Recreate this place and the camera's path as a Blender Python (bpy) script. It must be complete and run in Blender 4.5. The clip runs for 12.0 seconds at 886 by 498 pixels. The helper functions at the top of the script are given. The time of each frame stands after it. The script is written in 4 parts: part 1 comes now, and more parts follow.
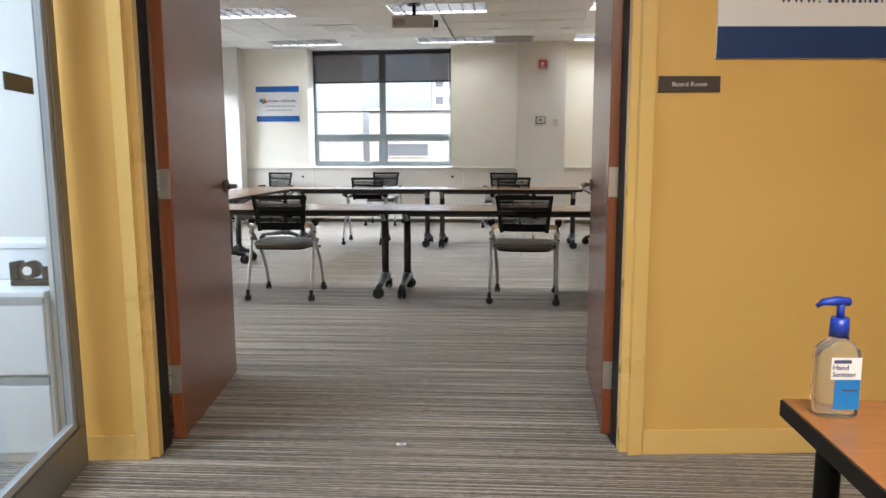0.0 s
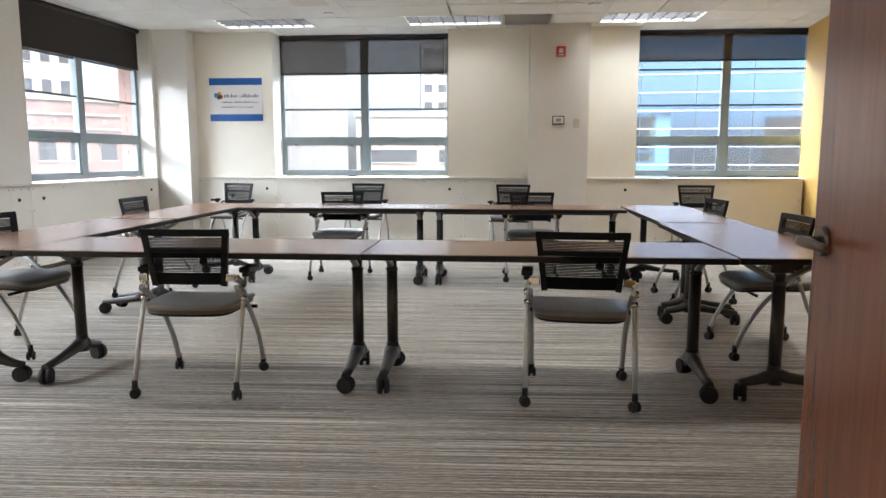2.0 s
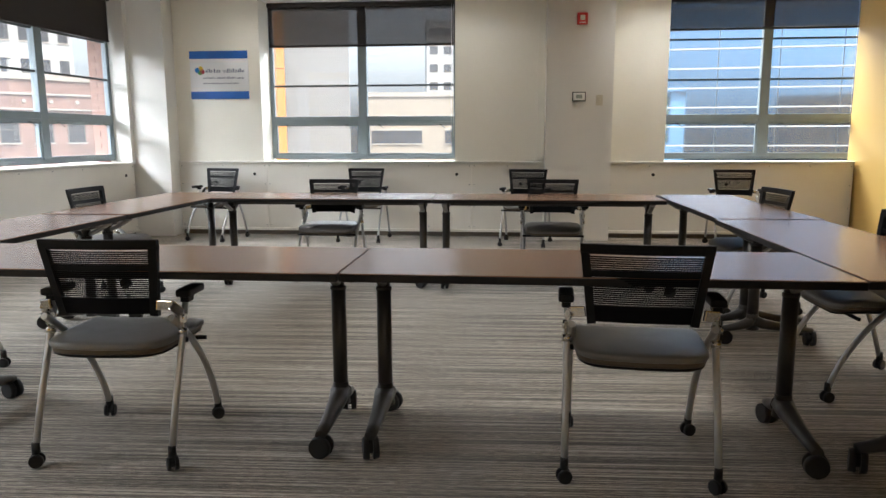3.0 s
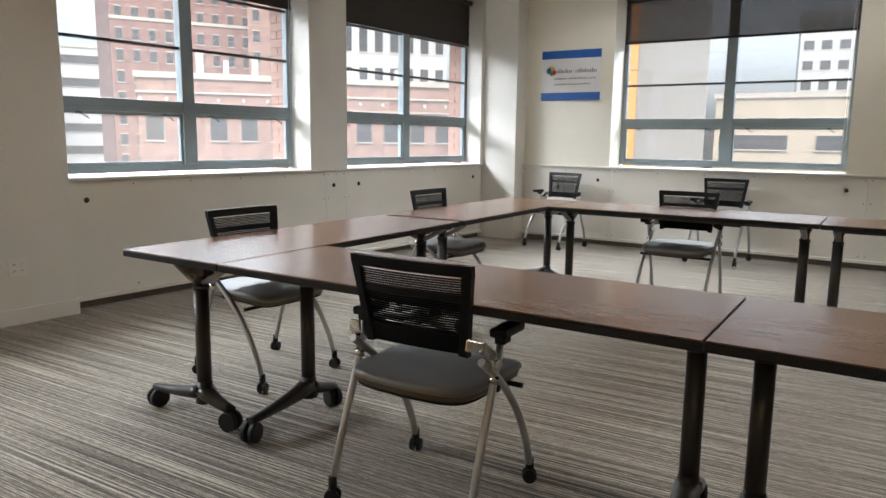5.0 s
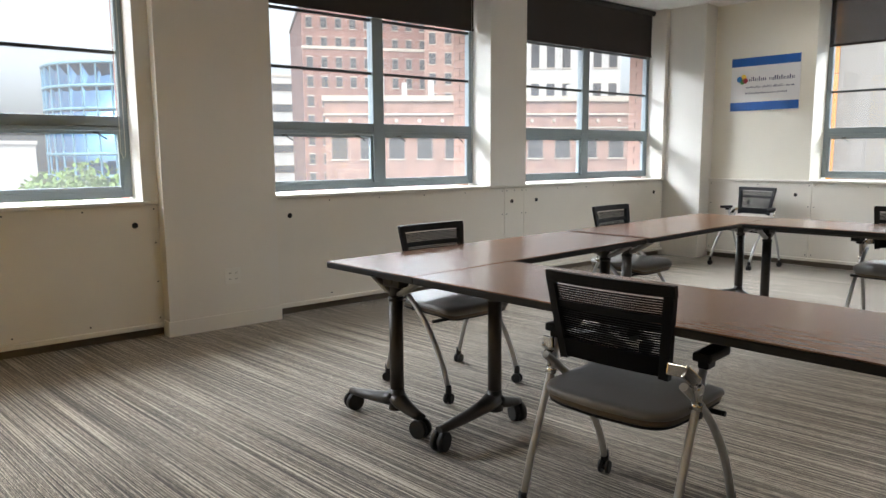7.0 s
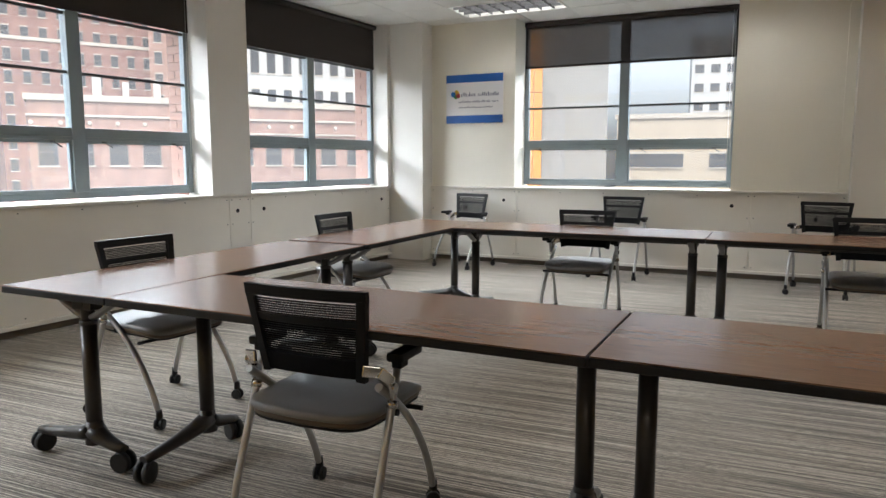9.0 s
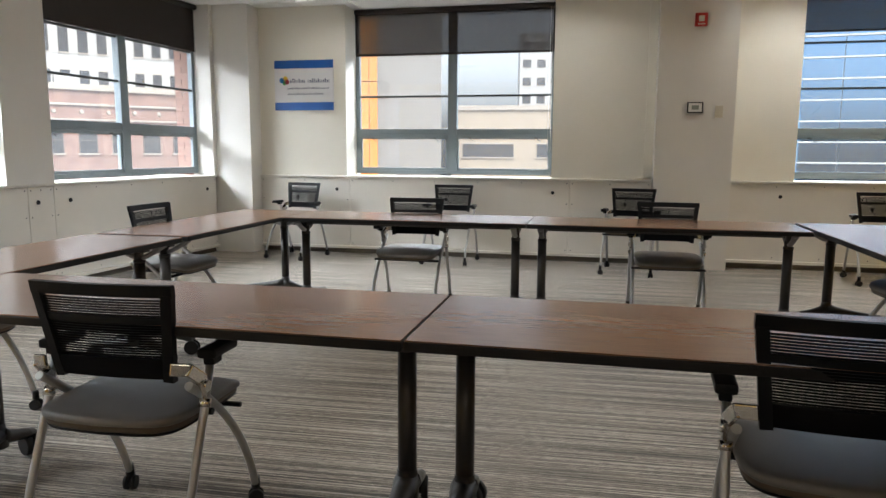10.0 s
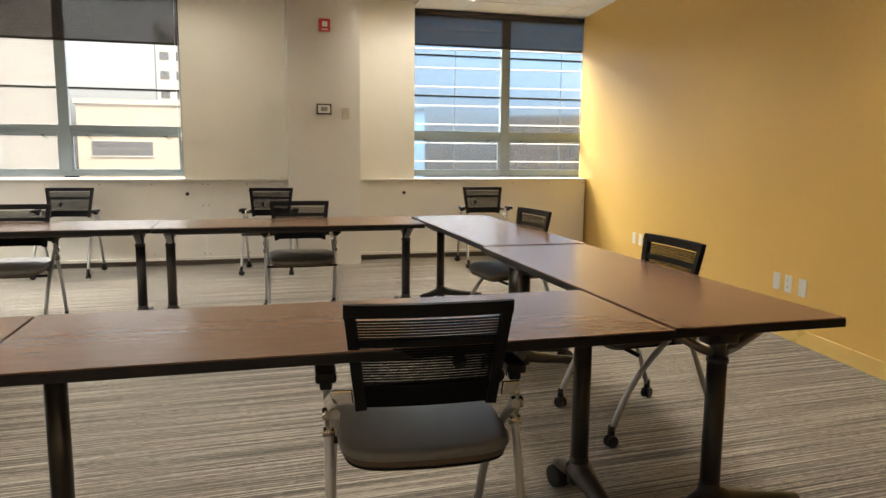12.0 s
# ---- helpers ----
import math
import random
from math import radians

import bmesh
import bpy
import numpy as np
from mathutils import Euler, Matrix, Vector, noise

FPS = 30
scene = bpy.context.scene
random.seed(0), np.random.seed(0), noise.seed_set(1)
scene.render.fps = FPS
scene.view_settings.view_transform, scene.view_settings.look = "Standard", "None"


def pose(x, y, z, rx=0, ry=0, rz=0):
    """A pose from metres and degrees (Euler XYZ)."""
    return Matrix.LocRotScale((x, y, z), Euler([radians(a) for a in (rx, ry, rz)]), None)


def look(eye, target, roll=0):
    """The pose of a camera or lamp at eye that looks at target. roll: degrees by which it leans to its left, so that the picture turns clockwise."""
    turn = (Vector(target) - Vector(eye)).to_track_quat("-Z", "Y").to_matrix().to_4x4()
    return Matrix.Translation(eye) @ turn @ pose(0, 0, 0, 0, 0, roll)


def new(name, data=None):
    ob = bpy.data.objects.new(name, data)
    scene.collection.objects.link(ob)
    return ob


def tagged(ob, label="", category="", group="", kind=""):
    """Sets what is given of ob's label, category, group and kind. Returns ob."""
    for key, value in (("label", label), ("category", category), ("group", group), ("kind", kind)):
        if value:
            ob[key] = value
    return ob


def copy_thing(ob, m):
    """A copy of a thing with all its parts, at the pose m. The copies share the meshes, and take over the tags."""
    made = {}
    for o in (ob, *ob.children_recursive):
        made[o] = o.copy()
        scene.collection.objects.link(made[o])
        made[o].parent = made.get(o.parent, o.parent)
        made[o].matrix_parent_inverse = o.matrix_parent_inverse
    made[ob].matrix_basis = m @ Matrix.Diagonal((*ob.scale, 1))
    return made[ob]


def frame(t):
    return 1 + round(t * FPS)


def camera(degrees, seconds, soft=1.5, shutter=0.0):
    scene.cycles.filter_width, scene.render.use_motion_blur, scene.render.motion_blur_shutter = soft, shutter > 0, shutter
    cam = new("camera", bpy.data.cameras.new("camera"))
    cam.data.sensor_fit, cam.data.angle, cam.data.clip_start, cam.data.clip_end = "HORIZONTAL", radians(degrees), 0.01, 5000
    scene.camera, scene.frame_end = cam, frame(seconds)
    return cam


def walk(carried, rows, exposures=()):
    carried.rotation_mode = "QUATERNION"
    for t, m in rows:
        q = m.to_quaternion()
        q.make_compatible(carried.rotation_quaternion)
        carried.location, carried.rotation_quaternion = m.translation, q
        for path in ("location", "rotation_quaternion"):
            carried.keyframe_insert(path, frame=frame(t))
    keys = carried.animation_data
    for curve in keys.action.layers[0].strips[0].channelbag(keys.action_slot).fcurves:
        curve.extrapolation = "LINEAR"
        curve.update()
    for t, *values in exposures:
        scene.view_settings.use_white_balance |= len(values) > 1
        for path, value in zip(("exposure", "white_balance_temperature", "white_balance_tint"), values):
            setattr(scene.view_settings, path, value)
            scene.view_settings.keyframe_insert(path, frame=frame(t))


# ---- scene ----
cam = camera(64.7, 12.0)
SKY, HALL, OFFICE, SKYLAMP, TROFFER = 0.15, 24, 20, 3100, 8.0
PATH = [
    (0, (1.918, 1.201, 1.208), (1.714, 3.171, 0.93), -0.2),
    (0.5, (1.863, 1.695, 1.208), (1.7, 3.669, 0.933), -0.6),
    (1, (1.767, 2.221, 1.221), (1.514, 4.19, 0.974), -0.3),
    (1.5, (1.684, 2.734, 1.221), (1.524, 4.708, 0.939), -0.8),
    (2, (1.607, 3.334, 1.215), (1.436, 5.31, 0.954), 0.0),
    (2.5, (1.568, 3.851, 1.221), (1.481, 5.827, 0.926), -0.3),
    (4.5, (1.31, 4.952, 1.217), (0.385, 6.697, 0.899), 0.8),
    (5, (1.267, 4.936, 1.228), (0.198, 6.598, 0.919), 0.7),
    (5.5, (1.225, 4.903, 1.231), (-0.01, 6.448, 0.934), 0.0),
    (6, (1.224, 4.86, 1.237), (-0.187, 6.249, 0.954), -0.6),
    (6.5, (1.201, 4.862, 1.23), (-0.268, 6.191, 0.963), -0.4),
    (8.5, (1.292, 4.932, 1.244), (0.232, 6.609, 0.991), -0.0),
    (9, (1.337, 4.95, 1.245), (0.473, 6.737, 0.996), -0.0),
    (9.5, (1.351, 4.968, 1.233), (0.713, 6.845, 0.972), 0.0),
    (10, (1.399, 4.994, 1.233), (0.963, 6.927, 0.956), 0.3),
    (10.5, (1.441, 4.985, 1.235), (1.25, 6.956, 0.954), 0.7),
    (11, (1.472, 4.975, 1.216), (1.552, 6.955, 0.944), 0.6),
    (11.5, (1.519, 4.992, 1.244), (1.82, 6.95, 0.967), 0.1),
    (12, (1.554, 4.99, 1.243), (2.072, 6.902, 0.969), 0.5),
]
EXPOSURES = [(0, 2.0, 5800, 10), (1.5, 2.1, 5800, 10), (2.5, 1.7, 6050, 10), (4.5, 1.35, 6200, 10), (6.5, 1.35, 6250, 10), (9.5, 1.35, 6150, 10), (10.5, 1.4, 6350, 10), (12, 1.75, 7200, 10)]
walk(cam, [(t, look(eye, target, roll)) for t, eye, target, roll in PATH], EXPOSURES)

# ---- light ----
world = bpy.data.worlds.new("overcast_sky")
scene.world = world
world.use_nodes = True
wn = world.node_tree
sky = wn.nodes.new("ShaderNodeTexSky")
sky.sky_type, sky.sun_disc = "NISHITA", False
sky.sun_elevation, sky.sun_rotation = radians(48), radians(140)
sky.air_density, sky.dust_density, sky.ozone_density = 1.0, 6.0, 1.0
hsv = wn.nodes.new("ShaderNodeHueSaturation")
hsv.inputs["Saturation"].default_value = 0.25
wn.links.new(sky.outputs[0], hsv.inputs["Color"])
wn.links.new(hsv.outputs[0], wn.nodes["Background"].inputs[0])
wn.nodes["Background"].inputs[1].default_value = SKY

sun_data = bpy.data.lights.new("sun", "SUN")
sun_data.energy, sun_data.angle, sun_data.color = 1.0, radians(10), (1.0, 0.96, 0.9)
sun = new("sun", sun_data)
sun.matrix_world = look((52, -62, 90), (0, 0, 0))


def area_lamp(name, m, sx, sy, watts, colour):
    d = bpy.data.lights.new(name, "AREA")
    d.shape, d.size, d.size_y, d.energy, d.color = "RECTANGLE", sx, sy, watts, colour
    ob = new(name, d)
    ob.matrix_world = m
    return ob


# ---- materials ----
def mat(name, col, rough=0.6, metal=0.0, var=0.08, scale=6.0, bump=0.0, bump_scale=120.0, coat=0.0, spec=0.5):
    m = bpy.data.materials.new(name)
    m.use_nodes = True
    nt = m.node_tree
    b = nt.nodes["Principled BSDF"]
    b.inputs["Roughness"].default_value, b.inputs["Metallic"].default_value = rough, metal
    b.inputs["Coat Weight"].default_value = coat
    b.inputs["Specular IOR Level"].default_value = spec
    tc = nt.nodes.new("ShaderNodeTexCoord")
    n1 = nt.nodes.new("ShaderNodeTexNoise")
    n1.inputs["Scale"].default_value, n1.inputs["Detail"].default_value = scale, 6
    nt.links.new(tc.outputs["Object"], n1.inputs["Vector"])
    ramp = nt.nodes.new("ShaderNodeMapRange")
    ramp.inputs[1].default_value, ramp.inputs[2].default_value = 0.3, 0.7
    ramp.inputs[3].default_value, ramp.inputs[4].default_value = 1 - var, 1 + var
    nt.links.new(n1.outputs[0], ramp.inputs[0])
    mul = nt.nodes.new("ShaderNodeVectorMath")
    mul.operation = "SCALE"
    mul.inputs[0].default_value = col
    nt.links.new(ramp.outputs[0], mul.inputs["Scale"])
    nt.links.new(mul.outputs[0], b.inputs["Base Color"])
    rr = nt.nodes.new("ShaderNodeMapRange")
    rr.inputs[1].default_value, rr.inputs[2].default_value = 0.3, 0.7
    rr.inputs[3].default_value, rr.inputs[4].default_value = max(0, rough - 0.05), min(1, rough + 0.05)
    nt.links.new(n1.outputs[0], rr.inputs[0])
    nt.links.new(rr.outputs[0], b.inputs["Roughness"])
    if bump:
        n2 = nt.nodes.new("ShaderNodeTexNoise")
        n2.inputs["Scale"].default_value, n2.inputs["Detail"].default_value = bump_scale, 4
        nt.links.new(tc.outputs["Object"], n2.inputs["Vector"])
        bp = nt.nodes.new("ShaderNodeBump")
        bp.inputs["Strength"].default_value, bp.inputs["Distance"].default_value = bump, 0.002
        nt.links.new(n2.outputs[0], bp.inputs["Height"])
        nt.links.new(bp.outputs[0], b.inputs["Normal"])
    return m


def grain_mat(name, dark, light, stretch, rough, coat=0.0, scale=8.0, amount=1.0):
    """Wood or laminate with grain lines; stretch: scale along x, y, z."""
    m = bpy.data.materials.new(name)
    m.use_nodes = True
    nt = m.node_tree
    b = nt.nodes["Principled BSDF"]
    b.inputs["Roughness"].default_value, b.inputs["Coat Weight"].default_value = rough, coat
    b.inputs["Coat Roughness"].default_value = 0.25
    tc = nt.nodes.new("ShaderNodeTexCoord")
    mp = nt.nodes.new("ShaderNodeMapping")
    mp.inputs["Scale"].default_value = stretch
    nt.links.new(tc.outputs["Object"], mp.inputs["Vector"])
    n1 = nt.nodes.new("ShaderNodeTexNoise")
    n1.inputs["Scale"].default_value, n1.inputs["Detail"].default_value = scale, 8
    n1.inputs["Distortion"].default_value = 0.4
    nt.links.new(mp.outputs[0], n1.inputs["Vector"])
    cr = nt.nodes.new("ShaderNodeValToRGB")
    cr.color_ramp.elements[0].position, cr.color_ramp.elements[1].position = 0.5 - 0.2 / amount, 0.5 + 0.2 / amount
    cr.color_ramp.elements[0].color, cr.color_ramp.elements[1].color = (*dark, 1), (*light, 1)
    nt.links.new(n1.outputs[0], cr.inputs[0])
    nt.links.new(cr.outputs[0], b.inputs["Base Color"])
    bp = nt.nodes.new("ShaderNodeBump")
    bp.inputs["Strength"].default_value, bp.inputs["Distance"].default_value = 0.02, 0.001
    nt.links.new(n1.outputs[0], bp.inputs["Height"])
    nt.links.new(bp.outputs[0], b.inputs["Normal"])
    return m


def carpet_mat():
    m = bpy.data.materials.new("striped_carpet")
    m.use_nodes = True
    nt = m.node_tree
    b = nt.nodes["Principled BSDF"]
    b.inputs["Roughness"].default_value = 0.95
    b.inputs["Specular IOR Level"].default_value = 0.15
    b.inputs["Sheen Weight"].default_value = 0.2
    tc = nt.nodes.new("ShaderNodeTexCoord")

    def noise_at(sx, sy, detail, scale=1.0, rough=0.6):
        mp = nt.nodes.new("ShaderNodeMapping")
        mp.vector_type = "TEXTURE"
        mp.inputs["Rotation"].default_value = (0, 0, radians(2.5))
        mp.inputs["Scale"].default_value = (1 / sx, 1 / sy, 1)
        nt.links.new(tc.outputs["Object"], mp.inputs["Vector"])
        n = nt.nodes.new("ShaderNodeTexNoise")
        n.inputs["Scale"].default_value, n.inputs["Detail"].default_value = scale, detail
        n.inputs["Roughness"].default_value = rough
        nt.links.new(mp.outputs[0], n.inputs["Vector"])
        return n.outputs[0]

    # coarse bands, fine pinstripes, broken up along their run
    coarse, fine, broken, tuft = noise_at(0.10, 16, 2), noise_at(0.7, 150, 2), noise_at(22, 170, 2), noise_at(300, 300, 2)

    def mix(a, bb, f):
        n = nt.nodes.new("ShaderNodeMix")
        n.inputs[0].default_value = f
        nt.links.new(a, n.inputs[2])
        nt.links.new(bb, n.inputs[3])
        return n.outputs[0]

    v = mix(mix(mix(coarse, fine, 0.86), broken, 0.24), tuft, 0.26)
    cr = nt.nodes.new("ShaderNodeValToRGB")
    e = cr.color_ramp.elements
    e[0].position, e[0].color = 0.435, (*CARPET[0], 1)
    e[1].position, e[1].color = 0.570, (*CARPET[3], 1)
    for p, c in ((0.475, CARPET[1]), (0.525, CARPET[2])):
        k = e.new(p)
        k.color = (*c, 1)
    nt.links.new(v, cr.inputs[0])
    nt.links.new(cr.outputs[0], b.inputs["Base Color"])
    bp = nt.nodes.new("ShaderNodeBump")
    bp.inputs["Strength"].default_value, bp.inputs["Distance"].default_value = 0.6, 0.004
    nt.links.new(mix(tuft, fine, 0.5), bp.inputs["Height"])
    nt.links.new(bp.outputs[0], b.inputs["Normal"])
    return m


def glass_mat(name, tint=(0.95, 0.97, 0.98), veil=0.018):
    """Thin window glass: clear, with gloss and a translucent veil that imitates haze."""
    m = bpy.data.materials.new(name)
    m.use_nodes = True
    nt = m.node_tree
    out = nt.nodes["Material Output"]
    nt.nodes.remove(nt.nodes["Principled BSDF"])
    tr = nt.nodes.new("ShaderNodeBsdfTransparent")
    tr.inputs[0].default_value = (*tint, 1)
    gl = nt.nodes.new("ShaderNodeBsdfGlossy")
    gl.inputs["Roughness"].default_value = 0.02
    lw = nt.nodes.new("ShaderNodeLayerWeight")
    pw = nt.nodes.new("ShaderNodeMath")
    pw.operation, pw.inputs[1].default_value = "POWER", 5.0
    nt.links.new(lw.outputs["Facing"], pw.inputs[0])
    fr = nt.nodes.new("ShaderNodeMapRange")
    fr.inputs[3].default_value, fr.inputs[4].default_value = 0.035, 0.7
    nt.links.new(pw.outputs[0], fr.inputs[0])
    mx = nt.nodes.new("ShaderNodeMixShader")
    nt.links.new(fr.outputs[0], mx.inputs[0])
    nt.links.new(tr.outputs[0], mx.inputs[1])
    nt.links.new(gl.outputs[0], mx.inputs[2])
    df = nt.nodes.new("ShaderNodeBsdfTranslucent")
    df.inputs[0].default_value = (0.9, 0.9, 0.9, 1)
    m2 = nt.nodes.new("ShaderNodeMixShader")
    m2.inputs[0].default_value = veil
    nt.links.new(mx.outputs[0], m2.inputs[1])
    nt.links.new(df.outputs[0], m2.inputs[2])
    nt.links.new(m2.outputs[0], out.inputs[0])
    return m


def blind_mat():
    """Dark woven sunscreen fabric that lets some of the view through."""
    m = bpy.data.materials.new("sunscreen_fabric")
    m.use_nodes = True
    nt = m.node_tree
    out = nt.nodes["Material Output"]
    b = nt.nodes["Principled BSDF"]
    b.inputs["Roughness"].default_value = 0.8
    tc = nt.nodes.new("ShaderNodeTexCoord")
    mp = nt.nodes.new("ShaderNodeMapping")
    mp.inputs["Scale"].default_value = (60, 60, 3)
    n = nt.nodes.new("ShaderNodeTexNoise")
    n.inputs["Scale"].default_value, n.inputs["Detail"].default_value = 1.0, 3
    nt.links.new(tc.outputs["Object"], mp.inputs[0])
    nt.links.new(mp.outputs[0], n.inputs["Vector"])
    cr = nt.nodes.new("ShaderNodeValToRGB")
    cr.color_ramp.elements[0].color, cr.color_ramp.elements[1].color = (0.045, 0.036, 0.034, 1), (0.075, 0.062, 0.058, 1)
    nt.links.new(n.outputs[0], cr.inputs[0])
    nt.links.new(cr.outputs[0], b.inputs["Base Color"])
    tr = nt.nodes.new("ShaderNodeBsdfTransparent")
    mx = nt.nodes.new("ShaderNodeMixShader")
    mx.inputs[0].default_value = 0.28
    nt.links.new(b.outputs[0], mx.inputs[1])
    nt.links.new(tr.outputs[0], mx.inputs[2])
    nt.links.new(mx.outputs[0], out.inputs[0])
    return m


def brick_mat(name, c1, c2, mortar, scale):
    m = bpy.data.materials.new(name)
    m.use_nodes = True
    nt = m.node_tree
    b = nt.nodes["Principled BSDF"]
    b.inputs["Roughness"].default_value = 0.9
    tc = nt.nodes.new("ShaderNodeTexCoord")
    n = nt.nodes.new("ShaderNodeTexNoise")
    n.inputs["Scale"].default_value, n.inputs["Detail"].default_value = scale, 8
    nt.links.new(tc.outputs["Object"], n.inputs["Vector"])
    cr = nt.nodes.new("ShaderNodeValToRGB")
    cr.color_ramp.elements[0].position, cr.color_ramp.elements[1].position = 0.35, 0.68
    cr.color_ramp.elements[0].color, cr.color_ramp.elements[1].color = (*c1, 1), (*c2, 1)
    e = cr.color_ramp.elements.new(0.95)
    e.color = (*mortar, 1)
    nt.links.new(n.outputs[0], cr.inputs[0])
    nt.links.new(cr.outputs[0], b.inputs["Base Color"])
    return m


CREAM = mat("cream_wall_paint", (0.84, 0.81, 0.715), 0.55, var=0.025, scale=1.5, bump=0.12, bump_scale=220)
WHITEP = mat("white_wall_paint", (0.74, 0.72, 0.675), 0.5, var=0.025, scale=1.6, bump=0.1, bump_scale=220)
PANELP = mat("painted_metal_panel", (0.74, 0.71, 0.645), 0.4, var=0.03, scale=2.2, bump=0.06, bump_scale=90)
YELLOW = mat("yellow_wall_paint", (0.72, 0.46, 0.13), 0.42, var=0.03, scale=1.3, bump=0.15, bump_scale=240)
YTRIM = mat("yellow_gloss_trim", (0.76, 0.53, 0.18), 0.3, var=0.03, scale=4)
CEILM = mat("acoustic_ceiling_tile", (0.80, 0.79, 0.76), 0.9, var=0.03, scale=3, bump=0.5, bump_scale=180)
TBARM = mat("ceiling_grid_white", (0.74, 0.73, 0.70), 0.5)
CARPET = ((0.040, 0.034, 0.028), (0.128, 0.109, 0.088), (0.250, 0.214, 0.173), (0.54, 0.485, 0.40))
CARPETM = carpet_mat()
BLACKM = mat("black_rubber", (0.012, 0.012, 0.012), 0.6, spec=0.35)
BLACKP = mat("black_plastic", (0.007, 0.007, 0.008), 0.5, spec=0.2, bump=0.1, bump_scale=300)
MESHM = mat("black_mesh_fabric", (0.007, 0.007, 0.008), 0.85, spec=0.1)
SILVER = mat("silver_painted_steel", (0.46, 0.46, 0.455), 0.42, 0.6, var=0.05)
CHROME = mat("polished_chrome", (0.72, 0.70, 0.66), 0.14, 1.0, var=0.03)
ARMM = mat("grey_cast_metal", (0.30, 0.29, 0.28), 0.38, 0.75, var=0.08)
LEGM = mat("dark_bronze_metal", (0.050, 0.046, 0.043), 0.34, 0.5, var=0.1)
VINYL = mat("grey_vinyl_upholstery", (0.155, 0.145, 0.135), 0.40, var=0.06, scale=14, bump=0.2, bump_scale=260)
# brown colour puts the warm reflection on the seat's edge
VINYLSIDE = mat("vinyl_edge_reflection", (0.095, 0.070, 0.045), 0.45, bump=0.2, bump_scale=260)
TOPM = grain_mat("walnut_laminate", (0.135, 0.070, 0.041), (0.225, 0.120, 0.070), (3, 40, 40), 0.25, 0.0, 3.0, 0.42)
EDGEM = mat("black_edge_band", (0.010, 0.009, 0.009), 0.5, spec=0.3)
DOORM = grain_mat("cherry_veneer", (0.170, 0.044, 0.012), (0.275, 0.078, 0.022), (30, 30, 1.4), 0.26, 0.6, 2.0, 0.45)
DOOREDGE = grain_mat("cherry_edge", (0.20, 0.055, 0.018), (0.28, 0.085, 0.028), (20, 20, 1.4), 0.4, 0.1, 2.0, 0.7)
HINGEM = mat("satin_steel", (0.58, 0.56, 0.53), 0.33, 0.9, var=0.06, scale=30)
BRONZE = mat("oil_rubbed_bronze", (0.16, 0.12, 0.09), 0.3, 0.9)
WFRAME = mat("blue_grey_window_paint", (0.24, 0.29, 0.315), 0.42, var=0.06, scale=5)
WDARK = mat("dark_window_gasket", (0.07, 0.08, 0.085), 0.6)
GLASS = glass_mat("window_glass", veil=0.03)
OGLASS = glass_mat("partition_glass", (0.90, 0.95, 0.98), 0.02)
BLINDM = blind_mat()
BLINDSOLID = mat("opaque_blind_fabric", (0.034, 0.027, 0.025), 0.85, var=0.12, scale=40)
BLUE = mat("poster_blue", (0.018, 0.115, 0.42), 0.4)
NAVY = mat("poster_navy", (0.010, 0.040, 0.155), 0.4)
WHITE = mat("poster_white", (0.82, 0.82, 0.83), 0.45, var=0.015)
INK = mat("dark_ink", (0.06, 0.07, 0.16), 0.6)
RED = mat("red_alarm_plastic", (0.55, 0.035, 0.03), 0.35)
WPLAST = mat("white_plastic", (0.78, 0.77, 0.73), 0.35, var=0.02)
BEIGE = mat("beige_plastic", (0.60, 0.55, 0.44), 0.4)
DARKPL = mat("engraved_plate_brown", (0.065, 0.052, 0.045), 0.35)
LOUVER = mat("aluminium_louver", (0.42, 0.42, 0.42), 0.4, 0.5)
BLADE = mat("aluminium_louver_blade", (0.13, 0.13, 0.135), 0.4, 0.6)
TOEM = mat("grey_brown_toe_board", (0.17, 0.145, 0.115), 0.7, var=0.1)
VOID = mat("dark_recess", (0.05, 0.05, 0.05), 0.9)
GREYFR = mat("grey_anodised_frame", (0.22, 0.22, 0.215), 0.4, 0.5)
LGREY = mat("light_grey_frame", (0.42, 0.44, 0.46), 0.4, 0.3)
CABW = mat("white_lacquer_cabinet", (0.74, 0.75, 0.76), 0.35, var=0.02)


# ---- mesh helpers ----
def part(name, bm, material, parent, label=""):
    me = bpy.data.meshes.new(name)
    bm.normal_update()
    bm.to_mesh(me)
    bm.free()
    for mm in material if isinstance(material, (list, tuple)) else [material]:
        me.materials.append(mm)
    ob = new(name, me)
    if parent:
        ob.parent = parent
    if label:
        ob["label"] = label
    return ob


def box(bm, x0, y0, z0, x1, y1, z1, m=None, bevel=0.0, mi=0):
    g = bmesh.ops.create_cube(bm, size=1.0)
    vs = g["verts"]
    c, s = Vector(((x0 + x1) / 2, (y0 + y1) / 2, (z0 + z1) / 2)), (abs(x1 - x0), abs(y1 - y0), abs(z1 - z0))
    for v in vs:
        v.co = Vector((v.co.x * s[0], v.co.y * s[1], v.co.z * s[2])) + c
    fs = {f for v in vs for f in v.link_faces}
    for f in fs:
        f.material_index = mi
    if bevel:
        es = list({e for v in vs for e in v.link_edges})
        r = bmesh.ops.bevel(bm, geom=es, offset=bevel, segments=2, affect="EDGES", profile=0.6)
        vs = list({v for f in r["faces"] for v in f.verts} | {v for v in vs if v.is_valid})
        for f in r["faces"]:
            f.material_index = mi
    if m:
        for v in vs:
            v.co = m @ v.co
    return bm


def boxes(*bs, bevel=0.0):
    bm = bmesh.new()
    for b in bs:
        box(bm, *b, bevel=bevel)
    return bm


